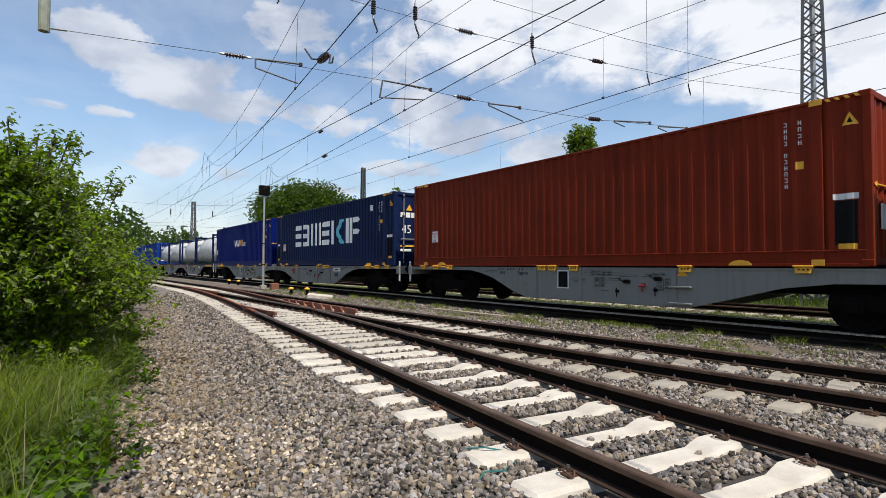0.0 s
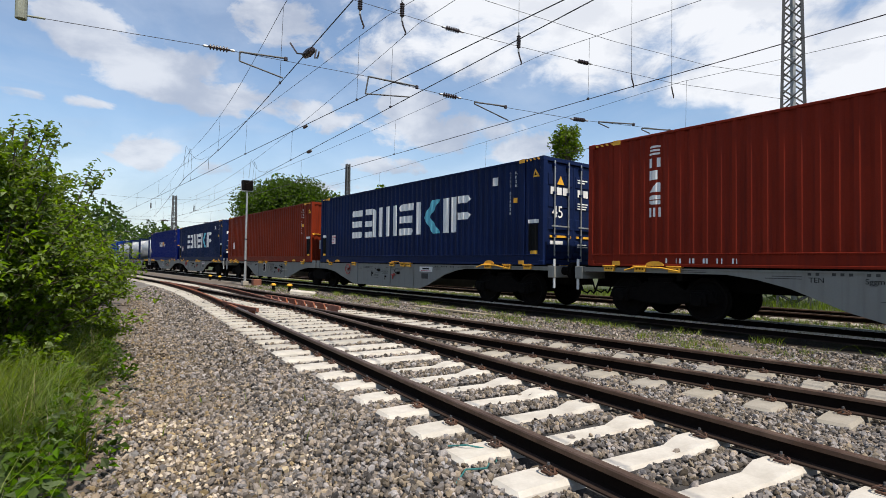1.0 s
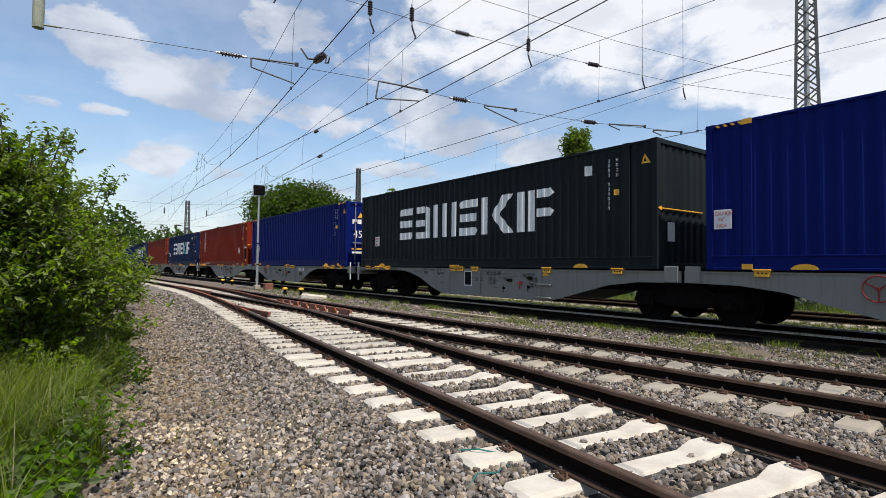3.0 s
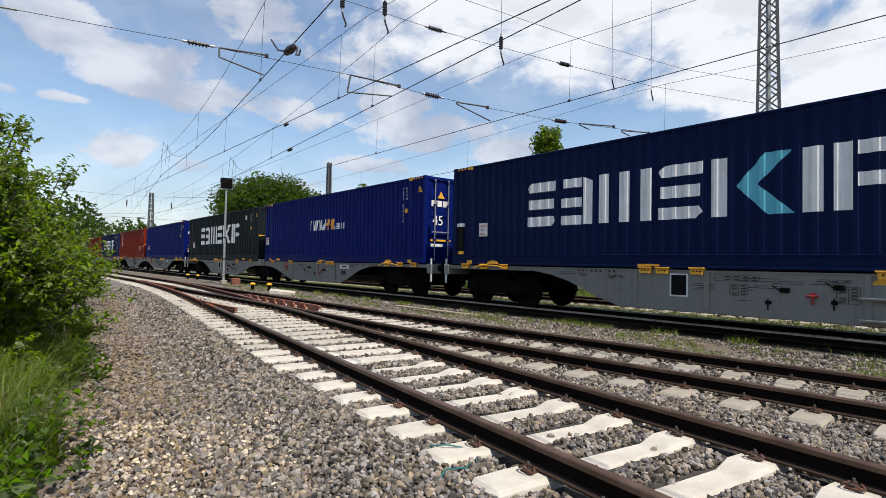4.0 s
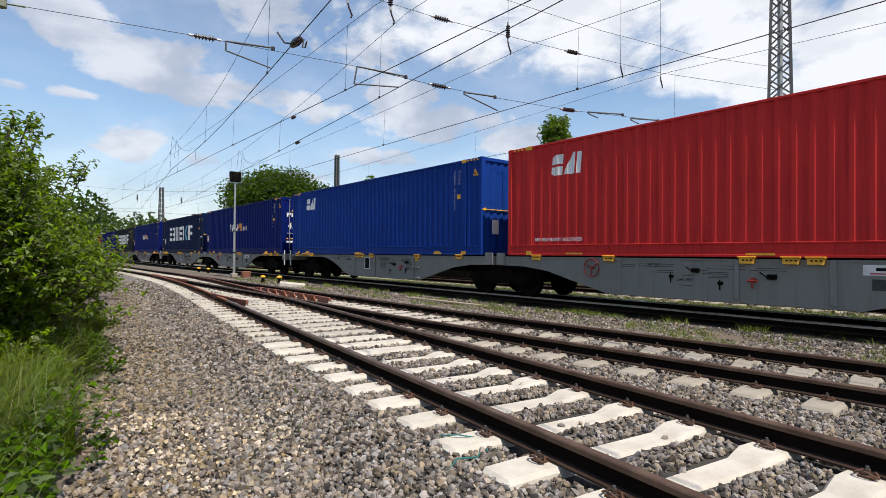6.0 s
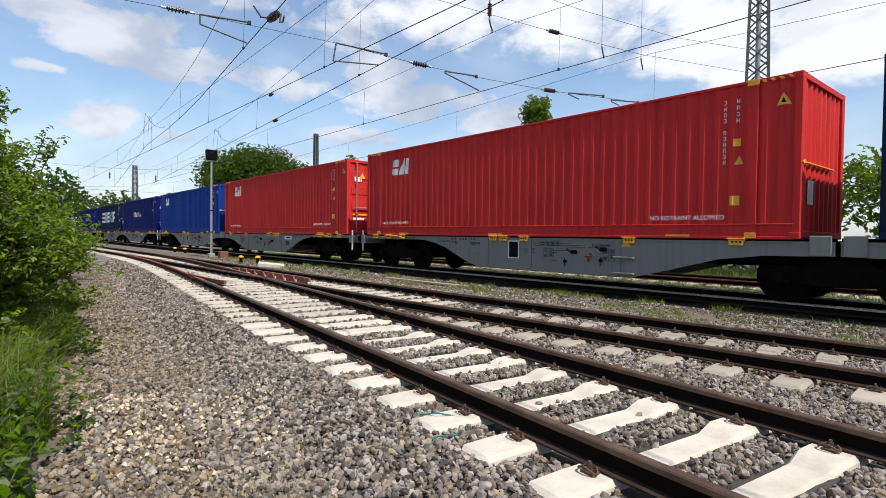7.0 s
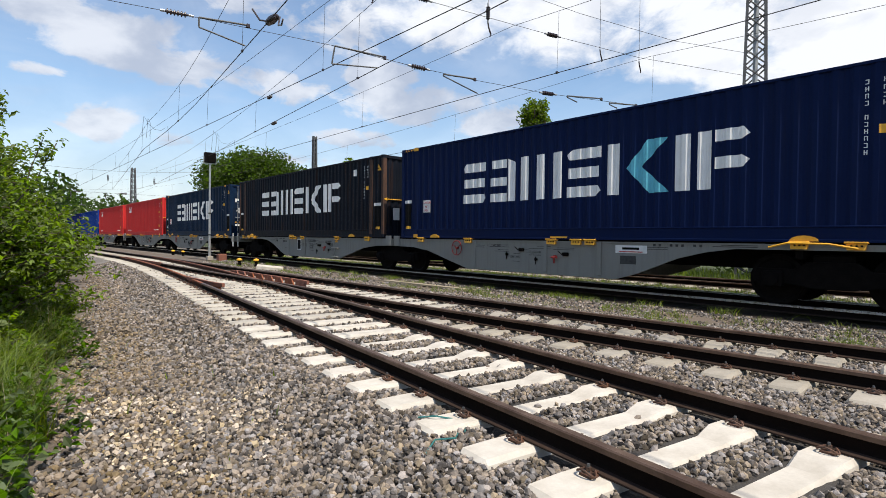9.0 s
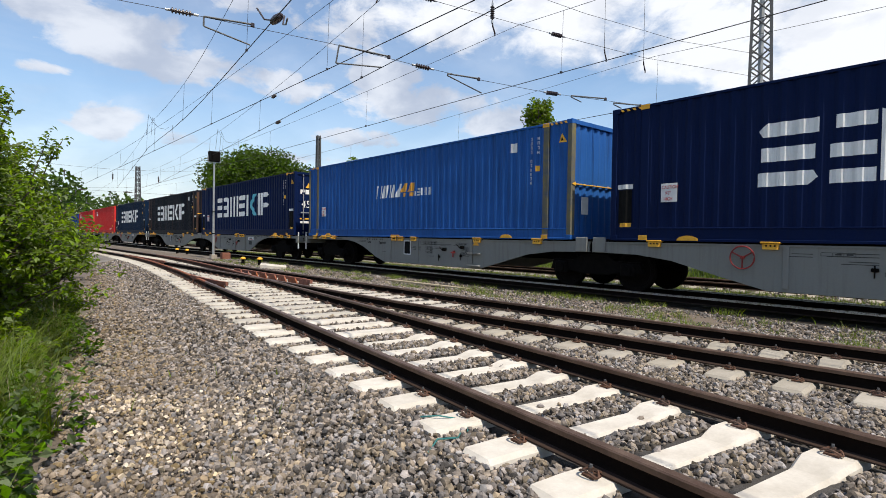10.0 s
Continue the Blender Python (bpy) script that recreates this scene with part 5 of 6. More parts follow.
# hangers from the span with their insulators
for x, z0, z1 in ((10.76, 8.3, 7.15), (6.31, 8.7, 7.3), (7.38, 8.6, 7.35), (14.76, 9.5, 7.1), (16.4, 9.5, 7.0), (4.0, 8.9, 7.6)):
    wire("hanger", "thin upright hanger wire", [on_span(x, max(z0, 11.5)), on_span(x, z1 + 0.5)], 0.006)
    if x < 12:
        insulator(on_span(x, z1 + 0.5), on_span(x, z1), "dark upright insulator on a hanger")
    else:
        wire("hanger", "thin lower hanger wire above a clamp", [on_span(x, z1 + 0.5), on_span(x, z1)], 0.008)
    thing("hook", "small dark clamp below the insulator", "clamp", "wire clamps",
          data=Geo().rope([on_span(x, z1), (x + 0.03, span_y(x), z1 - 0.12), (x + 0.12, span_y(x), z1 - 0.3), (x + 0.08, span_y(x) - 0.02, z1 - 0.36)], 0.022, 6).mesh("hook", M["porcelain"]))
drop = thing("drop_tube", "pale weathered tube hanging at the end of the span", "post")
part("tube", Geo().tube((-0.28, 13.38, 5.82), (-0.28, 13.38, 13.5), 0.10, 12), drop, mats=(M["drop_tube"],))
part("eye_bolt", Geo().tube((-0.28, 13.38, 5.9), (0.1, 13.3, 5.9), 0.02, 6), drop, mats=(M["drop_tube"],))
wire("span_wire", "upper span wire to the drop tube", [(-0.28, 13.38, 13.4), on_span(10, 12.4), on_span(22.0, 13.2)], 0.009)
# registration arms
for a, b, c, d in (((3.63, 5.86), (4.61, 5.88), (3.63, 5.65), (4.56, 5.41)), ((6.55, 5.76), (7.80, 5.70), (6.48, 5.32), (7.62, 5.40)),
                   ((9.43, 5.52), (10.37, 5.53), (9.43, 5.47), (10.46, 5.15)), ((13.52, 5.49), (14.85, 5.58), (13.52, 5.45), (13.9, 5.35)), ((15.18, 5.49), (16.31, 5.56), (15.18, 5.44), (15.5, 5.36))):
    arm = thing("registration_arm", "slim steel registration arm holding the contact wire", "bracket", "registration arms")
    part("tube", Geo().tube(on_span(*a), on_span(*b), 0.022, 8), arm, mats=(M["mast_steel"],))
    part("tube", Geo().tube(on_span(*c), on_span(*d), 0.018, 8), arm, mats=(M["mast_steel"],))
    part("drop_bracket", Geo().tube(on_span(*a), on_span(*c), 0.02, 6), arm, mats=(M["mast_steel"],))
    part("end_clamp", Geo().box(on_span(*b)[0] - 0.04, on_span(*b)[1] - 0.03, b[1] - 0.06, on_span(*b)[0] + 0.04, on_span(*b)[1] + 0.03, b[1] + 0.03, 0.01), arm, mats=(M["porcelain"],))
# section insulator on the near contact wire
si = thing("section_insulator", "dark section insulator with curved horns on the contact wire", "insulator")
bx, by = 4.62, 10.9
part("body", Geo().lathe([(-0.28, 0.02), (-0.2, 0.07), (0, 0.09), (0.2, 0.07), (0.28, 0.02)], (bx, by, 5.62), "y", 12), si, mats=(M["porcelain"],))
for s in (-1, 1):
    part("horn", Geo().rope([(bx + s * 0.08, by - 0.35, 5.55), (bx + s * 0.16, by - 0.1, 5.52), (bx + s * 0.2, by + 0.15, 5.6), (bx + s * 0.3, by + 0.3, 5.85)], 0.018, 6), si, mats=(M["porcelain"],))


def catenary(label, fx, y0, y1, zc, zm, supports, sag=0.7, drop_step=9.5):
    """Contact wire, messenger and droppers of one track."""
    t = thing("overhead_line", label, "overhead line", "overhead lines")
    part("contact_wire", Geo().rope([(fx(y), y, zc) for y in np.arange(y0, y1, 3.0)], 0.0105, 5), t, mats=(M["cable"],))

    def z_at(y):
        for a, b in zip(supports, supports[1:]):
            if a <= y <= b:
                u = (y - a) / (b - a)
                return zm - sag * 4 * u * (1 - u)
        return zm
    part("messenger_wire", Geo().rope([(fx(y) + 0.05, y, z_at(y)) for y in np.arange(y0, y1, 1.5)], 0.0065, 5), t, mats=(M["cable"],))
    y = y0 + 1.9
    while y < min(y1, 75):
        part("dropper", Geo().tube((fx(y), y, zc), (fx(y) + 0.05, y, z_at(y)), 0.005, 4, caps=False), t, mats=(M["cable"],))
        part("dropper_clamp", Geo().box(fx(y) - 0.02, y - 0.03, zc - 0.015, fx(y) + 0.02, y + 0.03, zc + 0.04), t, mats=(M["porcelain"],))
        y += drop_step
    return t


catenary("contact and messenger wires over the near siding", lambda y: near_x(y) if y < 30 else near_x(30) + 0.115 * (y - 30), -8, 62, 5.5, 7.5, (-50, 12, 62), 0.9)
catenary("contact and messenger wires over the second track", lambda y: 6.85, -8, 190, 5.5, 7.3, (-50, 11.7, 74, 136, 200))
catenary("slanting contact and messenger wires of the crossover", lambda y: 6.72 + 0.092 * y, -8, 58, 5.5, 7.35, (-50, 11.5, 60), 0.8)
catenary("contact and messenger wires over the running line", lambda y: 11.5, -12, 300, 5.5, 7.2, (-50, 10.5, 74, 136, 200, 262, 320))
catenary("contact and messenger wires over the further track", lambda y: 16.4, -12, 300, 5.5, 7.1, (-50, 9.4, 74, 136, 200, 262, 320))


def lattice_mast(label, x, y, h, wb, wt, turn=0.0, core=0.0, pitch=0.75, r=0.045):
    """A tapered four-legged lattice mast."""
    m = thing("lattice_mast", label, "mast", "lattice masts", m=pose(x, y, -0.4, 0, 0, turn))
    n = max(6, int(h / pitch))
    lev = [(k / n * h, (wb + (wt - wb) * k / n) / 2) for k in range(n + 1)]
    corners = ((-1, -1), (1, -1), (1, 1), (-1, 1))
    for sx, sy in corners:
        g = Geo()
        g.add([(sx * w + a, sy * w + b, z) for z, w in (lev[0], lev[-1]) for a, b in ((-r, -r), (r, -r), (r, r), (-r, r))],
              [(0, 1, 5, 4), (1, 2, 6, 5), (2, 3, 7, 6), (3, 0, 4, 7), (4, 5, 6, 7)])
        part("leg", g, m, mats=(M["mast_steel"],))
    near = h > 15
    for i in range(4):
        a, b = corners[i], corners[(i + 1) % 4]
        g = Geo()
        for k in range(n):
            (z0, w0), (z1, w1) = lev[k], lev[k + 1]
            for p, q in ((a, b), (b, a)):
                g.tube((p[0] * w0, p[1] * w0, z0), (q[0] * w1, q[1] * w1, z1), r * 0.6, 4, caps=False)
                if near:
                    part("lacing_bar", g, m, mats=(M["mast_steel"],))
                    g = Geo()
        if not near:
            part("lacing", g, m, mats=(M["mast_steel"],))["kind"] = "stuff"
    if core:
        part("tension_rod", Geo().tube((core, 0, 0.4), (core, 0, h), 0.09, 10), m, mats=(M["galv"],))
    part("foot", Geo().box(-wb * 0.7, -wb * 0.7, -0.1, wb * 0.7, wb * 0.7, 0.12, 0.03), m, mats=(M["concrete_old"],))
    return m


lattice_mast("tall galvanised lattice mast behind the train", 22.02, 7.87, 15.5, 1.0, 0.40, 20, 0.12, 0.62)
lattice_mast("slim lattice mast beside the far tracks", 27.6, 53.7, 12.4, 0.50, 0.30, 0, 0, 0.5, 0.055)
lattice_mast("far lattice mast over the tracks", 20.6, 107.9, 13.3, 0.95, 0.5, 10, 0, 0.9, 0.06)
lattice_mast("far lattice mast in the haze", 2.0, 150.0, 11.5, 0.9, 0.5, 10, 0, 0.9, 0.06)
# far spans: short hangers and arms over the tracks
for y, xs in ((74, (2, 6.8, 11.5, 16.4)), (108, (3, 6.8, 11.5, 16.4, 21)), (136, (6.8, 11.5, 16.4))):
    wire("span_wire", "thin far cross-span wire", sagged((-3, y, 9.4), (22, y, 9.4), 0.8), 0.012)
    wire("span_wire", "thin far lower cross-span wire", [(-3, y, 6.0), (22, y, 6.0)], 0.012)
    for x in xs:
        insulator((x, y, 8.2), (x, y, 7.3), "far dark upright insulator")
        insulator((x + 1.2, y, 6.02), (x + 2.1, y, 6.0), "far dark insulator in the span")
for p in ((8.62, 19.9, 5.5), (8.9, 21.0, 6.75)):
    insulator((p[0], p[1], p[2]), (p[0] + 0.05, p[1] + 0.5, p[2]), "small dark cut-in insulator in the wire")


for x, y, z in ((12.4, 58.6, 12.2), (18.4, 57.1, 11.4)):
    wire("jumper_cable", "thin slack jumper cable between two wires", [(x - 0.5, y, z - 1.6), (x - 0.3, y, z + 0.4), (x + 0.1, y, z - 0.3), (x + 0.6, y, z - 0.75), (x + 1.2, y, z - 0.8), (x + 1.8, y, z - 0.3), (x + 1.9, y, z - 1.7)], 0.016)
    wire("jumper_cable", "thin slack jumper cable beside another", [(x - 0.1, y, z - 1.7), (x + 0.05, y, z + 0.2), (x + 0.25, y, z - 0.2), (x + 0.2, y, z - 1.5)], 0.014)


# ---- small things by the line ----
def lamp_post(x, y):
    p = thing("floodlight_post", "slim grey post with a square dark floodlight", "street lamp", m=pose(x, y, -0.25))
    part("post", Geo().tube((0, 0, 0), (0, 0, 5.35), 0.075, 12, 0.05), p, mats=(M["galv"],))
    head = part("lamp_head", Geo().box(-0.30, -0.16, 5.42, 0.30, 0.14, 5.98, 0.03), p, "dark square lamp head", mats=(M["black"],))
    part("glass", Geo().box(-0.24, -0.172, 5.48, 0.24, -0.162, 5.92, 0), head, mats=(M["bogie"],))
    part("yoke", Geo().box(-0.33, -0.03, 5.36, 0.33, 0.03, 5.40).box(-0.34, -0.03, 5.36, -0.31, 0.03, 5.75).box(0.31, -0.03, 5.36, 0.34, 0.03, 5.75), p, mats=(M["galv"],))
    part("base", Geo().box(-0.16, -0.16, 0, 0.16, 0.16, 0.25, 0.02), p, mats=(M["concrete_old"],))
    for z in (1.4, 2.6):
        part("band", Geo().tube((0, 0, z), (0, 0, z + 0.06), 0.085, 12), p, mats=(M["black"],))
    return p


lamp_post(9.72, 31.25)
thing("cable_box", "rusty brown cable box beside the lamp post", "box", data=Geo().box(10.0, 30.6, -0.27, 10.45, 31.0, 0.12, 0.03).mesh("cable_box", M["rust"]))


def marker(x, y):
    m = thing("point_marker", "small dark stand with a rounded yellow cap", "marker", "yellow point markers", m=pose(x, y, -0.25))
    part("stand", Geo().tube((0, 0, 0), (0, 0, 0.30), 0.09, 10, 0.06), m, mats=(M["bogie"],))
    part("cap", Geo().lathe([(0.26, 0.08), (0.29, 0.13), (0.33, 0.12), (0.37, 0.07), (0.38, 0.02)], (0, 0, 0), "z", 14), m, "yellow cap", mats=(M["yellow"],))
    return m


for x, y in ((8.95, 24.6), (9.45, 23.9), (10.1, 40.2), (10.2, 38.2)):
    marker(x, y)
thing("concrete_slab", "pale concrete slab lying tilted on the ballast", "slab", data=Geo().box(-0.5, -0.25, 0, 0.5, 0.25, 0.16, 0.02).mesh("concrete_slab", M["concrete_new"]), m=pose(8.85, 21.0, -0.22, 4, 6, -25))
thing("timber_plank", "long weathered timber plank lying in the weeds", "plank", data=Geo().box(-0.08, -1.8, 0, 0.08, 1.8, 0.05, 0.008).mesh("timber_plank", M["wood"]), m=pose(9.75, 12.3, -0.24, 0, 0, 2))
tie = thing("plastic_strap", "crumpled teal plastic strap on the sleeper", "strap")
for pts in ([(2.05, 2.55, -0.20), (2.2, 2.62, -0.15), (2.36, 2.60, -0.17), (2.5, 2.72, -0.19)], [(2.4, 3.05, -0.16), (2.46, 2.92, -0.13), (2.58, 2.86, -0.16), (2.62, 2.78, -0.18), (2.5, 2.66, -0.18)]):
    part("loop", Geo().rope(pts, 0.006, 5), tie, mats=(M["strap"],))


# ---- plants ----
def leaves_np(centres, normals, length, width, fold=0.25):
    """Folded four-point leaves: two triangles each, as one array of quads."""
    k = len(centres)
    d = rng.normal(size=(k, 3))
    d -= (d * normals).sum(1)[:, None] * normals
    d /= np.linalg.norm(d, axis=1)[:, None] + 1e-9
    s = np.cross(normals, d)
    L, W = length[:, None], width[:, None]
    a = centres - d * L * 0.5
    b = centres + s * W * 0.5 + normals * W * fold
    c = centres + d * L * 0.5 - normals * L * 0.12
    e = centres - s * W * 0.5 + normals * W * fold
    v = np.stack([a, b, c, e], 1).reshape(-1, 3)
    q = np.arange(k)[:, None] * 4
    f = np.concatenate([q + np.array([[0, 1, 2]]), q + np.array([[0, 2, 3]])])
    return v, f


def bend(a, m, b, u):
    return a * (1 - u) ** 2 + m * 2 * u * (1 - u) + b * u * u


def bush(label, x, y, r, h, shoots, leaf_len, mat_="leaf", nodes=9, tall=6):
    """A leafy shrub: bent shoots from one root, side twigs, and leaves in whorls along them."""
    b = thing("bush", label, "bush", "bushes beside the path")
    stems, pts, nrm = Geo(), [], []
    z0 = ground_z(x, y)
    root = np.array([x, y, z0 - 0.05])
    lumps = [(rng.uniform(0, math.tau), rng.uniform(0.75, 1.12)) for _ in range(5)]

    def whorls(a, m, t, n, u0):
        for u in np.linspace(u0, 1.0, n):
            p = bend(a, m, t, u) + rng.normal(size=3) * leaf_len * 0.25
            k = 8
            d = rng.normal(size=(k, 3))
            d /= np.linalg.norm(d, axis=1)[:, None]
            pts.append(p + d * leaf_len * rng.uniform(0.35, 1.15, (k, 1)))
            nrm.append(d * 0.55 + np.array([-0.1, -0.25, 0.75]) + rng.normal(size=(k, 3)) * 0.25)

    for k in range(shoots):
        a = rng.uniform(0, math.tau)
        rr = r * math.sqrt(rng.uniform(0.0, 1.0))
        swell = min(lumps, key=lambda q: abs(((a - q[0] + math.pi) % math.tau) - math.pi))[1]
        ht = h * (1 - 0.5 * (rr / r) ** 2) * rng.uniform(0.66, 1.0) * swell
        if k < tall:
            ht, rr = h * rng.uniform(0.92, 1.12), rr * 0.75
        tip = np.array([x + rr * math.cos(a), y + rr * math.sin(a), z0 + ht])
        mid = root + (tip - root) * np.array([0.35, 0.35, 0.75])
        stems.rope([tuple(bend(root, mid, tip, u)) for u in (0, 0.25, 0.5, 0.75, 0.97)], 0.006 + 0.002 * h / 3, 4)
        whorls(root, mid, tip, nodes, 0.42 if k < tall else 0.14)
        for _ in range(4):
            u = rng.uniform(0.3, 0.85)
            p = bend(root, mid, tip, u)
            q = p + np.array([rng.normal() * 0.3, rng.normal() * 0.3, rng.uniform(-0.05, 0.38)]) * (h / 3) * (0.6 if k < tall else 1.2)
            q[2] = max(q[2], z0 + 0.08)
            stems.rope([tuple(p), tuple((p + q) / 2 + np.array([0, 0, 0.03])), tuple(q)], 0.0035, 3)
            whorls(p, (p + q) / 2 + np.array([0, 0, 0.05]), q, max(3, nodes // 2), 0.3)
    part("branchwork", stems, b, "thin brown stems", mats=(M["bark"],))["kind"] = "stuff"
    c, n = np.concatenate(pts), np.concatenate(nrm)
    c[:, 2] = np.maximum(c[:, 2], z0 + 0.03)
    n /= np.linalg.norm(n, axis=1)[:, None]
    ll = leaf_len * rng.uniform(0.6, 1.25, len(c))
    v, f = leaves_np(c, n, ll, ll * 0.46)
    o = part("foliage", mesh_np("foliage", v, f, M[mat_]), b)
    o["kind"] = "stuff"
    return b


bush("dense leafy green shrub beside the gravel path", -0.32, 7.75, 1.25, 2.85, 200, 0.082, nodes=13, tall=20)
bush("tall leafy green shrub with upright shoots", -2.05, 6.8, 1.35, 2.55, 150, 0.084, nodes=12, tall=9)
bush("broad green shrub leaning over the path", 0.2, 9.8, 1.15, 2.7, 130, 0.088, nodes=11, tall=7)
bush("green shrub with bright new leaves", 0.55, 13.2, 1.3, 2.35, 66, 0.10, nodes=9, tall=5)
bush("rounded green shrub further along the path", 0.75, 16.6, 1.3, 2.0, 66, 0.105)
bush("rounded green shrub far along the path", 1.5, 20.9, 1.3, 1.3, 62, 0.11)
bush("low green shrub at the end of the path", 1.6, 26.4, 1.6, 1.4, 64, 0.12)
bush("low green shrub where the path ends", 1.6, 33.0, 2.0, 1.5, 64, 0.14)
bush("distant green shrub beside the line", 0.8, 42.0, 2.4, 2.0, 64, 0.16)
bush("dark shrub behind the path's edge", -2.9, 9.8, 1.9, 2.9, 70, 0.11, "leaf_dark")
bush("dark shrub further behind the path", -1.6, 13.5, 2.0, 2.9, 55, 0.13, "leaf_dark")
bush("dark shrub beside the far path", -0.2, 18.5, 2.2, 2.6, 62, 0.13, "leaf_dark")
bush("low bramble at the path's edge", 0.0, 7.0, 0.6, 0.7, 24, 0.075, nodes=6, tall=2)
bush("low bramble spilling onto the gravel", 0.95, 11.0, 0.55, 0.65, 22, 0.075, nodes=6, tall=2)
bush("low bramble among the verge grass", -1.5, 4.6, 0.7, 0.6, 26, 0.085, nodes=6, tall=2)


def blades(name, label, n, region, hmin, hmax, mat_, keep, width=0.006, lean=0.35):
    """Grass as bent strips, one mass."""
    x0, y0, x1, y1 = region
    px, py = rng.uniform(x0, x1, n), rng.uniform(y0, y1, n)
    ok = np.array([keep(a, b) for a, b in zip(px, py)])
    px, py = px[ok], py[ok]
    k = len(px)
    pz = np.array([ground_z(a, b) for a, b in zip(px, py)]) - 0.02
    h = rng.uniform(hmin, hmax, k)
    a = rng.uniform(0, math.tau, k)
    dx, dy = np.cos(a), np.sin(a)
    w = width * rng.uniform(0.6, 1.5, k)
    ln = lean * h * rng.uniform(0.2, 1.4, k)
    rows = []
    for u in (0, 0.4, 0.75, 1.0):
        cx, cy, cz = px + dx * ln * u * u, py + dy * ln * u * u, pz + h * (u - 0.18 * u * u)
        ww = w * (1 - u * 0.9)
        rows += [np.stack([cx - dy * ww, cy + dx * ww, cz], -1), np.stack([cx + dy * ww, cy - dx * ww, cz], -1)]
    v = np.stack(rows, 1).reshape(-1, 3)
    q = np.arange(k)[:, None] * 8
    f = np.concatenate([q + np.array([[i, i + 1, i + 3, i + 2]]) for i in (0, 2, 4)])
    return thing(name, label, "grass", kind="stuff", data=mesh_np(name, v, f, M[mat_]))


def in_verge(x, y):
    if y < 4.8 and rng.random() < 0.7:
        return False
    return x < verge_x(y) - 0.12 + 0.25 * noise.noise((x * 2, y * 2, 1))


def tufted(x, y):
    return noise.noise((x * 1.9, y * 1.3, 7)) + 0.5 * noise.noise((x * 5, y * 4, 3)) > 0.16 + 0.22 * rng.random()


blades("verge_grass", "tall fresh green grass on the verge", 84000, (-4.6, -1.5, 1.6, 11.0), 0.25, 0.72, "grass", in_verge, 0.0055, 0.75)
blades("dry_stalks", "pale dry grass stalks among the green", 2600, (-4.0, 3.0, 1.4, 11.0), 0.4, 0.85, "dry_grass", in_verge, 0.003)
blades("verge_grass", "tall seeding grass before the shrubs", 7000, (-3.6, 4.9, 0.5, 6.7), 0.4, 0.9, "grass", in_verge, 0.0055, 0.95)
blades("track_weeds", "weeds and grass tufts between the tracks", 52000, (8.5, 1.0, 10.6, 30.0), 0.05, 0.20, "grass", tufted, 0.006, 0.8)
blades("track_weeds", "dry brown weeds between the tracks", 30000, (8.6, 1.0, 10.6, 26.0), 0.03, 0.12, "dry_grass", tufted, 0.005, 0.7)
blades("back_grass", "rough green grass beyond the further track", 16000, (18.2, -3.0, 23.5, 45.0), 0.15, 0.5, "grass", lambda x, y: x > 19 + noise.noise((y * 0.5, 1, 1)), 0.012)
blades("back_grass", "bright green grass behind the train", 16000, (13.8, -2.0, 15.2, 45.0), 0.06, 0.22, "grass", lambda x, y: True, 0.01)
blades("path_weeds", "small weeds in the gravel path", 260, (0.4, 3.5, 2.2, 9.0), 0.06, 0.2, "grass", lambda x, y: x > verge_x(y) and noise.noise((x * 3, y * 3, 2)) > 0.3, 0.006, 0.6)


def herbs():
    """Broad nettle and bramble leaves along the verge."""
    n = 46000
    px, py = rng.uniform(-4, 1.4, n), rng.uniform(2.2, 9.0, n)
    ok = np.array([x < verge_x(y) + 0.05 + 0.2 * noise.noise((x * 2.2, y * 2.2, 5)) and noise.noise((x * 1.4, y * 1.4, 6)) + 0.35 > rng.random() * 0.8 - (0.4 if y < 5.2 else 0) for x, y in zip(px, py)])
    px, py = px[ok], py[ok]
    pz = np.array([ground_z(a, b) for a, b in zip(px, py)]) + rng.uniform(0.02, 0.55, len(px)) * (0.6 + 0.4 * np.sin(px * 3))
    nn = rng.normal(size=(len(px), 3)) * 0.4 + np.array([0, -0.2, 0.9])
    nn /= np.linalg.norm(nn, axis=1)[:, None]
    ll = rng.uniform(0.045, 0.10, len(px))
    v, f = leaves_np(np.stack([px, py, pz], -1), nn, ll, ll * 0.6)
    thing("verge_herbs", "broad-leaved nettles and brambles on the verge", "plants", kind="stuff", data=mesh_np("verge_herbs", v, f, M["herb"]))


herbs()


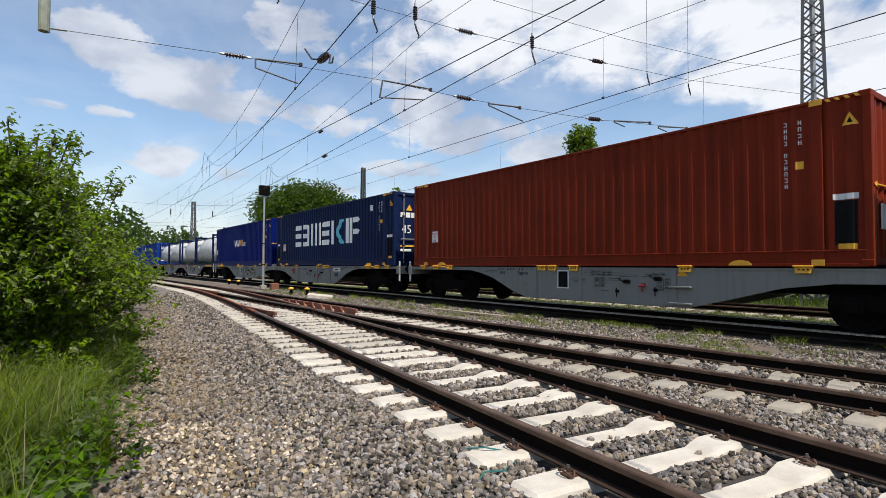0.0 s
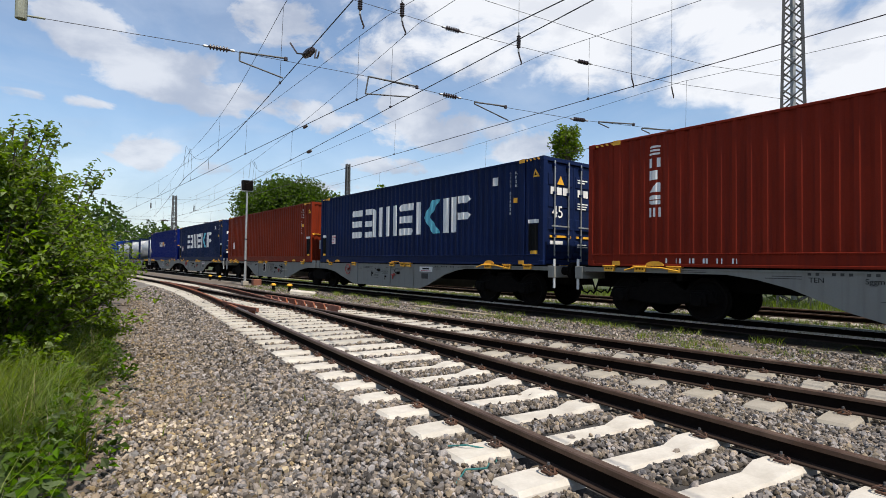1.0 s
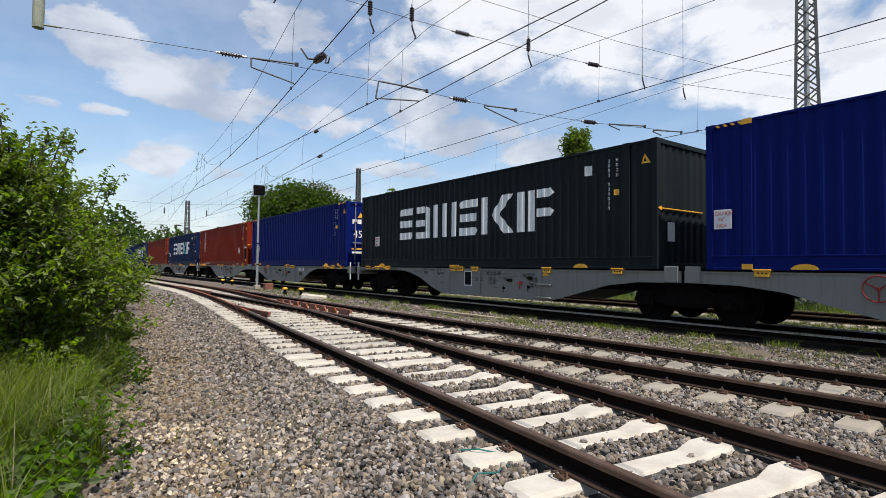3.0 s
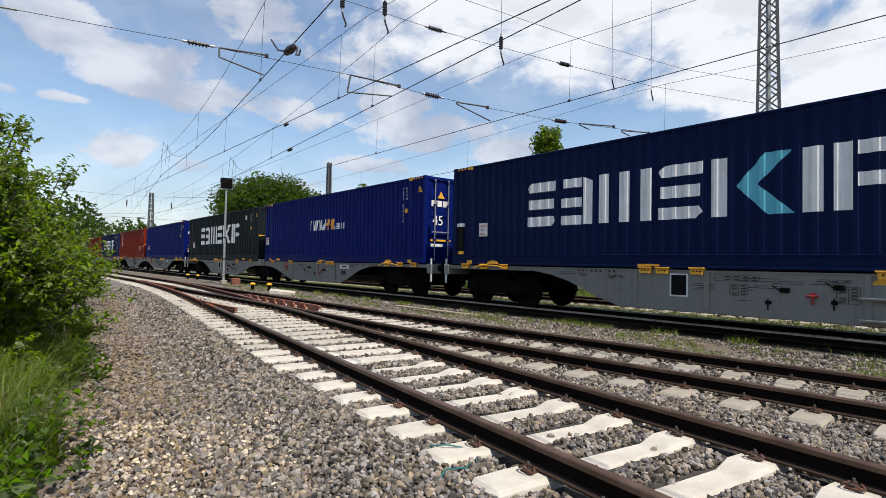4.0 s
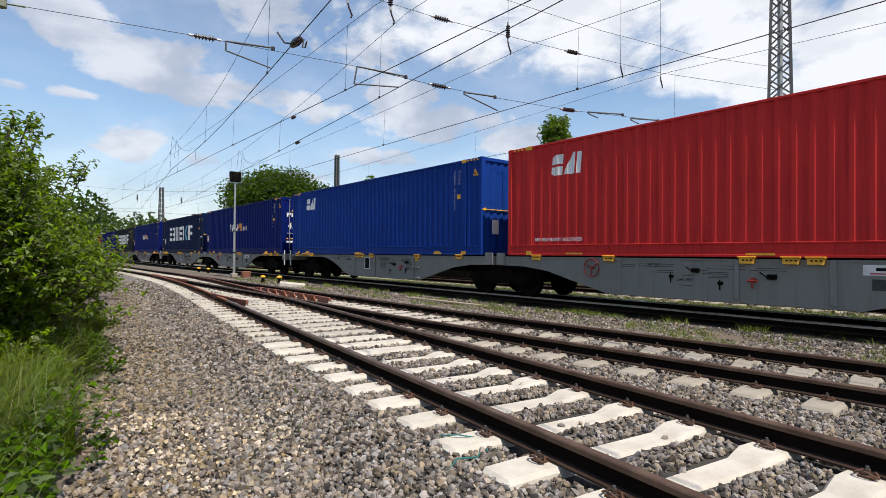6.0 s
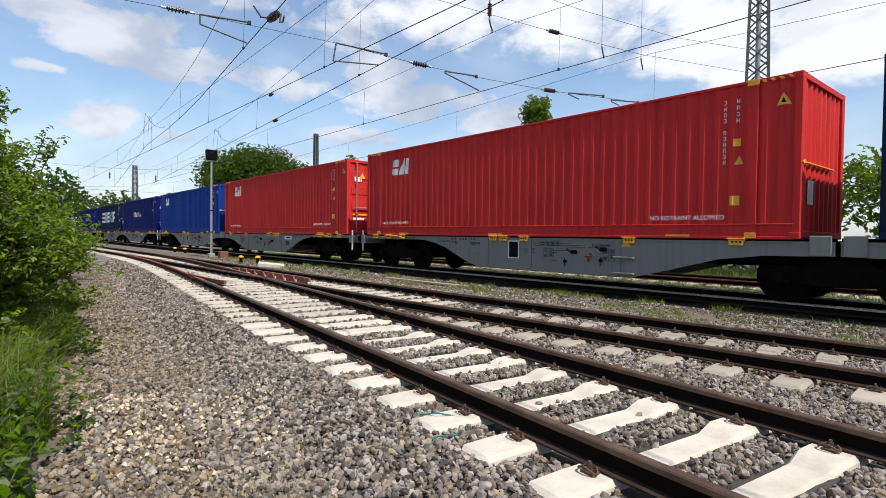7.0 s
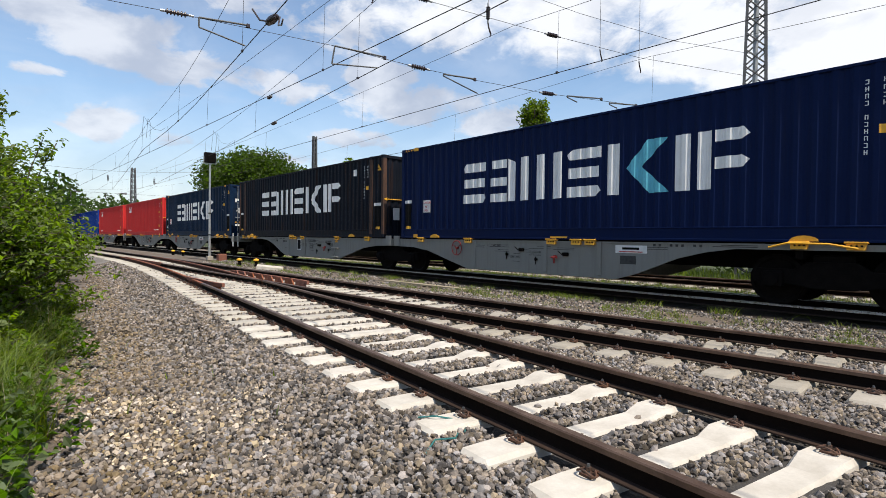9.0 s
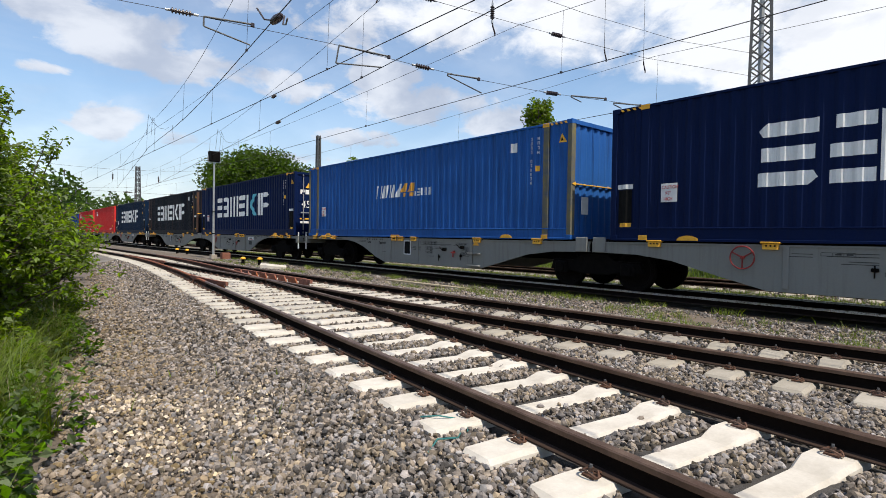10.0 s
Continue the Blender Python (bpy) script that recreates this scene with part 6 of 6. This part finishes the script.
def tree(label, x, y, h, r, n, leaf_len, zc=None, squash=1.0, mat_="leaf_dark", lumps=34):
    """A tree with a tapered trunk, limbs and a crown of leaf clumps."""
    t = thing("tree", label, "tree", "trees")
    zc = zc or h - r * squash
    part("trunk", Geo().rope([(x, y, -0.5), (x + 0.1, y, zc * 0.5), (x, y + 0.1, zc)], 0.035 * h * 0.6, 8).tube((x, y, -0.5), (x, y, zc * 0.6), 0.03 * h, 10, 0.018 * h), t, mats=(M["bark"],))
    pts = []
    for k in range(lumps):
        d = rng.normal(size=3)
        d /= np.linalg.norm(d)
        rr = r * rng.uniform(0.3, 0.92) ** 0.7
        c = np.array([x, y, zc]) + d * np.array([rr, rr, rr * squash])
        part("limb", Geo().rope([(x, y, zc * 0.75), tuple((np.array([x, y, zc * 0.9]) + c) / 2), tuple(c)], 0.004 * h, 4), t, mats=(M["bark"],))
        q = rng.normal(size=(n // lumps, 3))
        q /= np.linalg.norm(q, axis=1)[:, None]
        pts.append(c + q * r * 0.34 * rng.uniform(0.5, 1.1, (len(q), 1)))
    c = np.concatenate(pts)
    nn = rng.normal(size=(len(c), 3)) * 0.6 + np.array([0, -0.3, 0.7])
    nn /= np.linalg.norm(nn, axis=1)[:, None]
    ll = leaf_len * rng.uniform(0.5, 1.25, len(c))
    v, f = leaves_np(c, nn, ll, ll * 0.6)
    o = part("crown", mesh_np("crown", v, f, M[mat_]), t)
    o["kind"] = "stuff"
    return t


tree("broad round green tree behind the train", 29.9, 76.4, 13.1, 6.9, 60000, 0.46, 8.0, 0.60, "leaf_tree", 150)
tree("tall narrow tree top above the train", 47.2, 39.5, 17.0, 1.75, 2600, 0.40, 14.5, 1.35, "leaf", 70)
tree("distant tree top above the containers", 38.5, 66.0, 12.0, 2.0, 1500, 0.4, None, 1.2, "leaf", 20)


for k in range(13):
    yy = -1.0 + k * 4.6
    tree("leafy green tree in the row behind the further track", 24.6 + 1.6 * math.sin(k * 2.3), yy, 4.6 + 0.9 * math.sin(k * 1.7), 2.5, 3600, 0.26, 2.5 + 0.5 * math.sin(k * 1.7), 0.85, "leaf", 30)


def far_woods():
    """Woods along the horizon as one mass of large leaf clumps."""
    pts = []
    for k in range(420):
        a = rng.uniform(-0.5, 0.75) if k < 320 else rng.uniform(0, math.tau)
        d = rng.uniform(190, 330)
        x, y = d * math.sin(a), d * math.cos(a)
        hh = rng.uniform(8, 13) * (1 + 0.2 * math.sin(a * 23)) + (5 if -0.1 < a < 0.2 else 0)
        q = rng.normal(size=(120, 3))
        q /= np.linalg.norm(q, axis=1)[:, None]
        pts.append(np.array([x, y, hh * 0.5]) + q * np.array([5.5, 5.5, hh * 0.52]) * rng.uniform(0.7, 1.05, (120, 1)))
    c = np.concatenate(pts)
    nn = rng.normal(size=(len(c), 3)) * 0.6 + np.array([0, -0.5, 0.6])
    nn /= np.linalg.norm(nn, axis=1)[:, None]
    ll = rng.uniform(0.9, 1.9, len(c))
    v, f = leaves_np(c, nn, ll, ll * 0.8)
    thing("far_woods", "distant green woods along the horizon", "woods", kind="stuff", data=mesh_np("far_woods", v, f, M["leaf_dark"]))


far_woods()


motions()
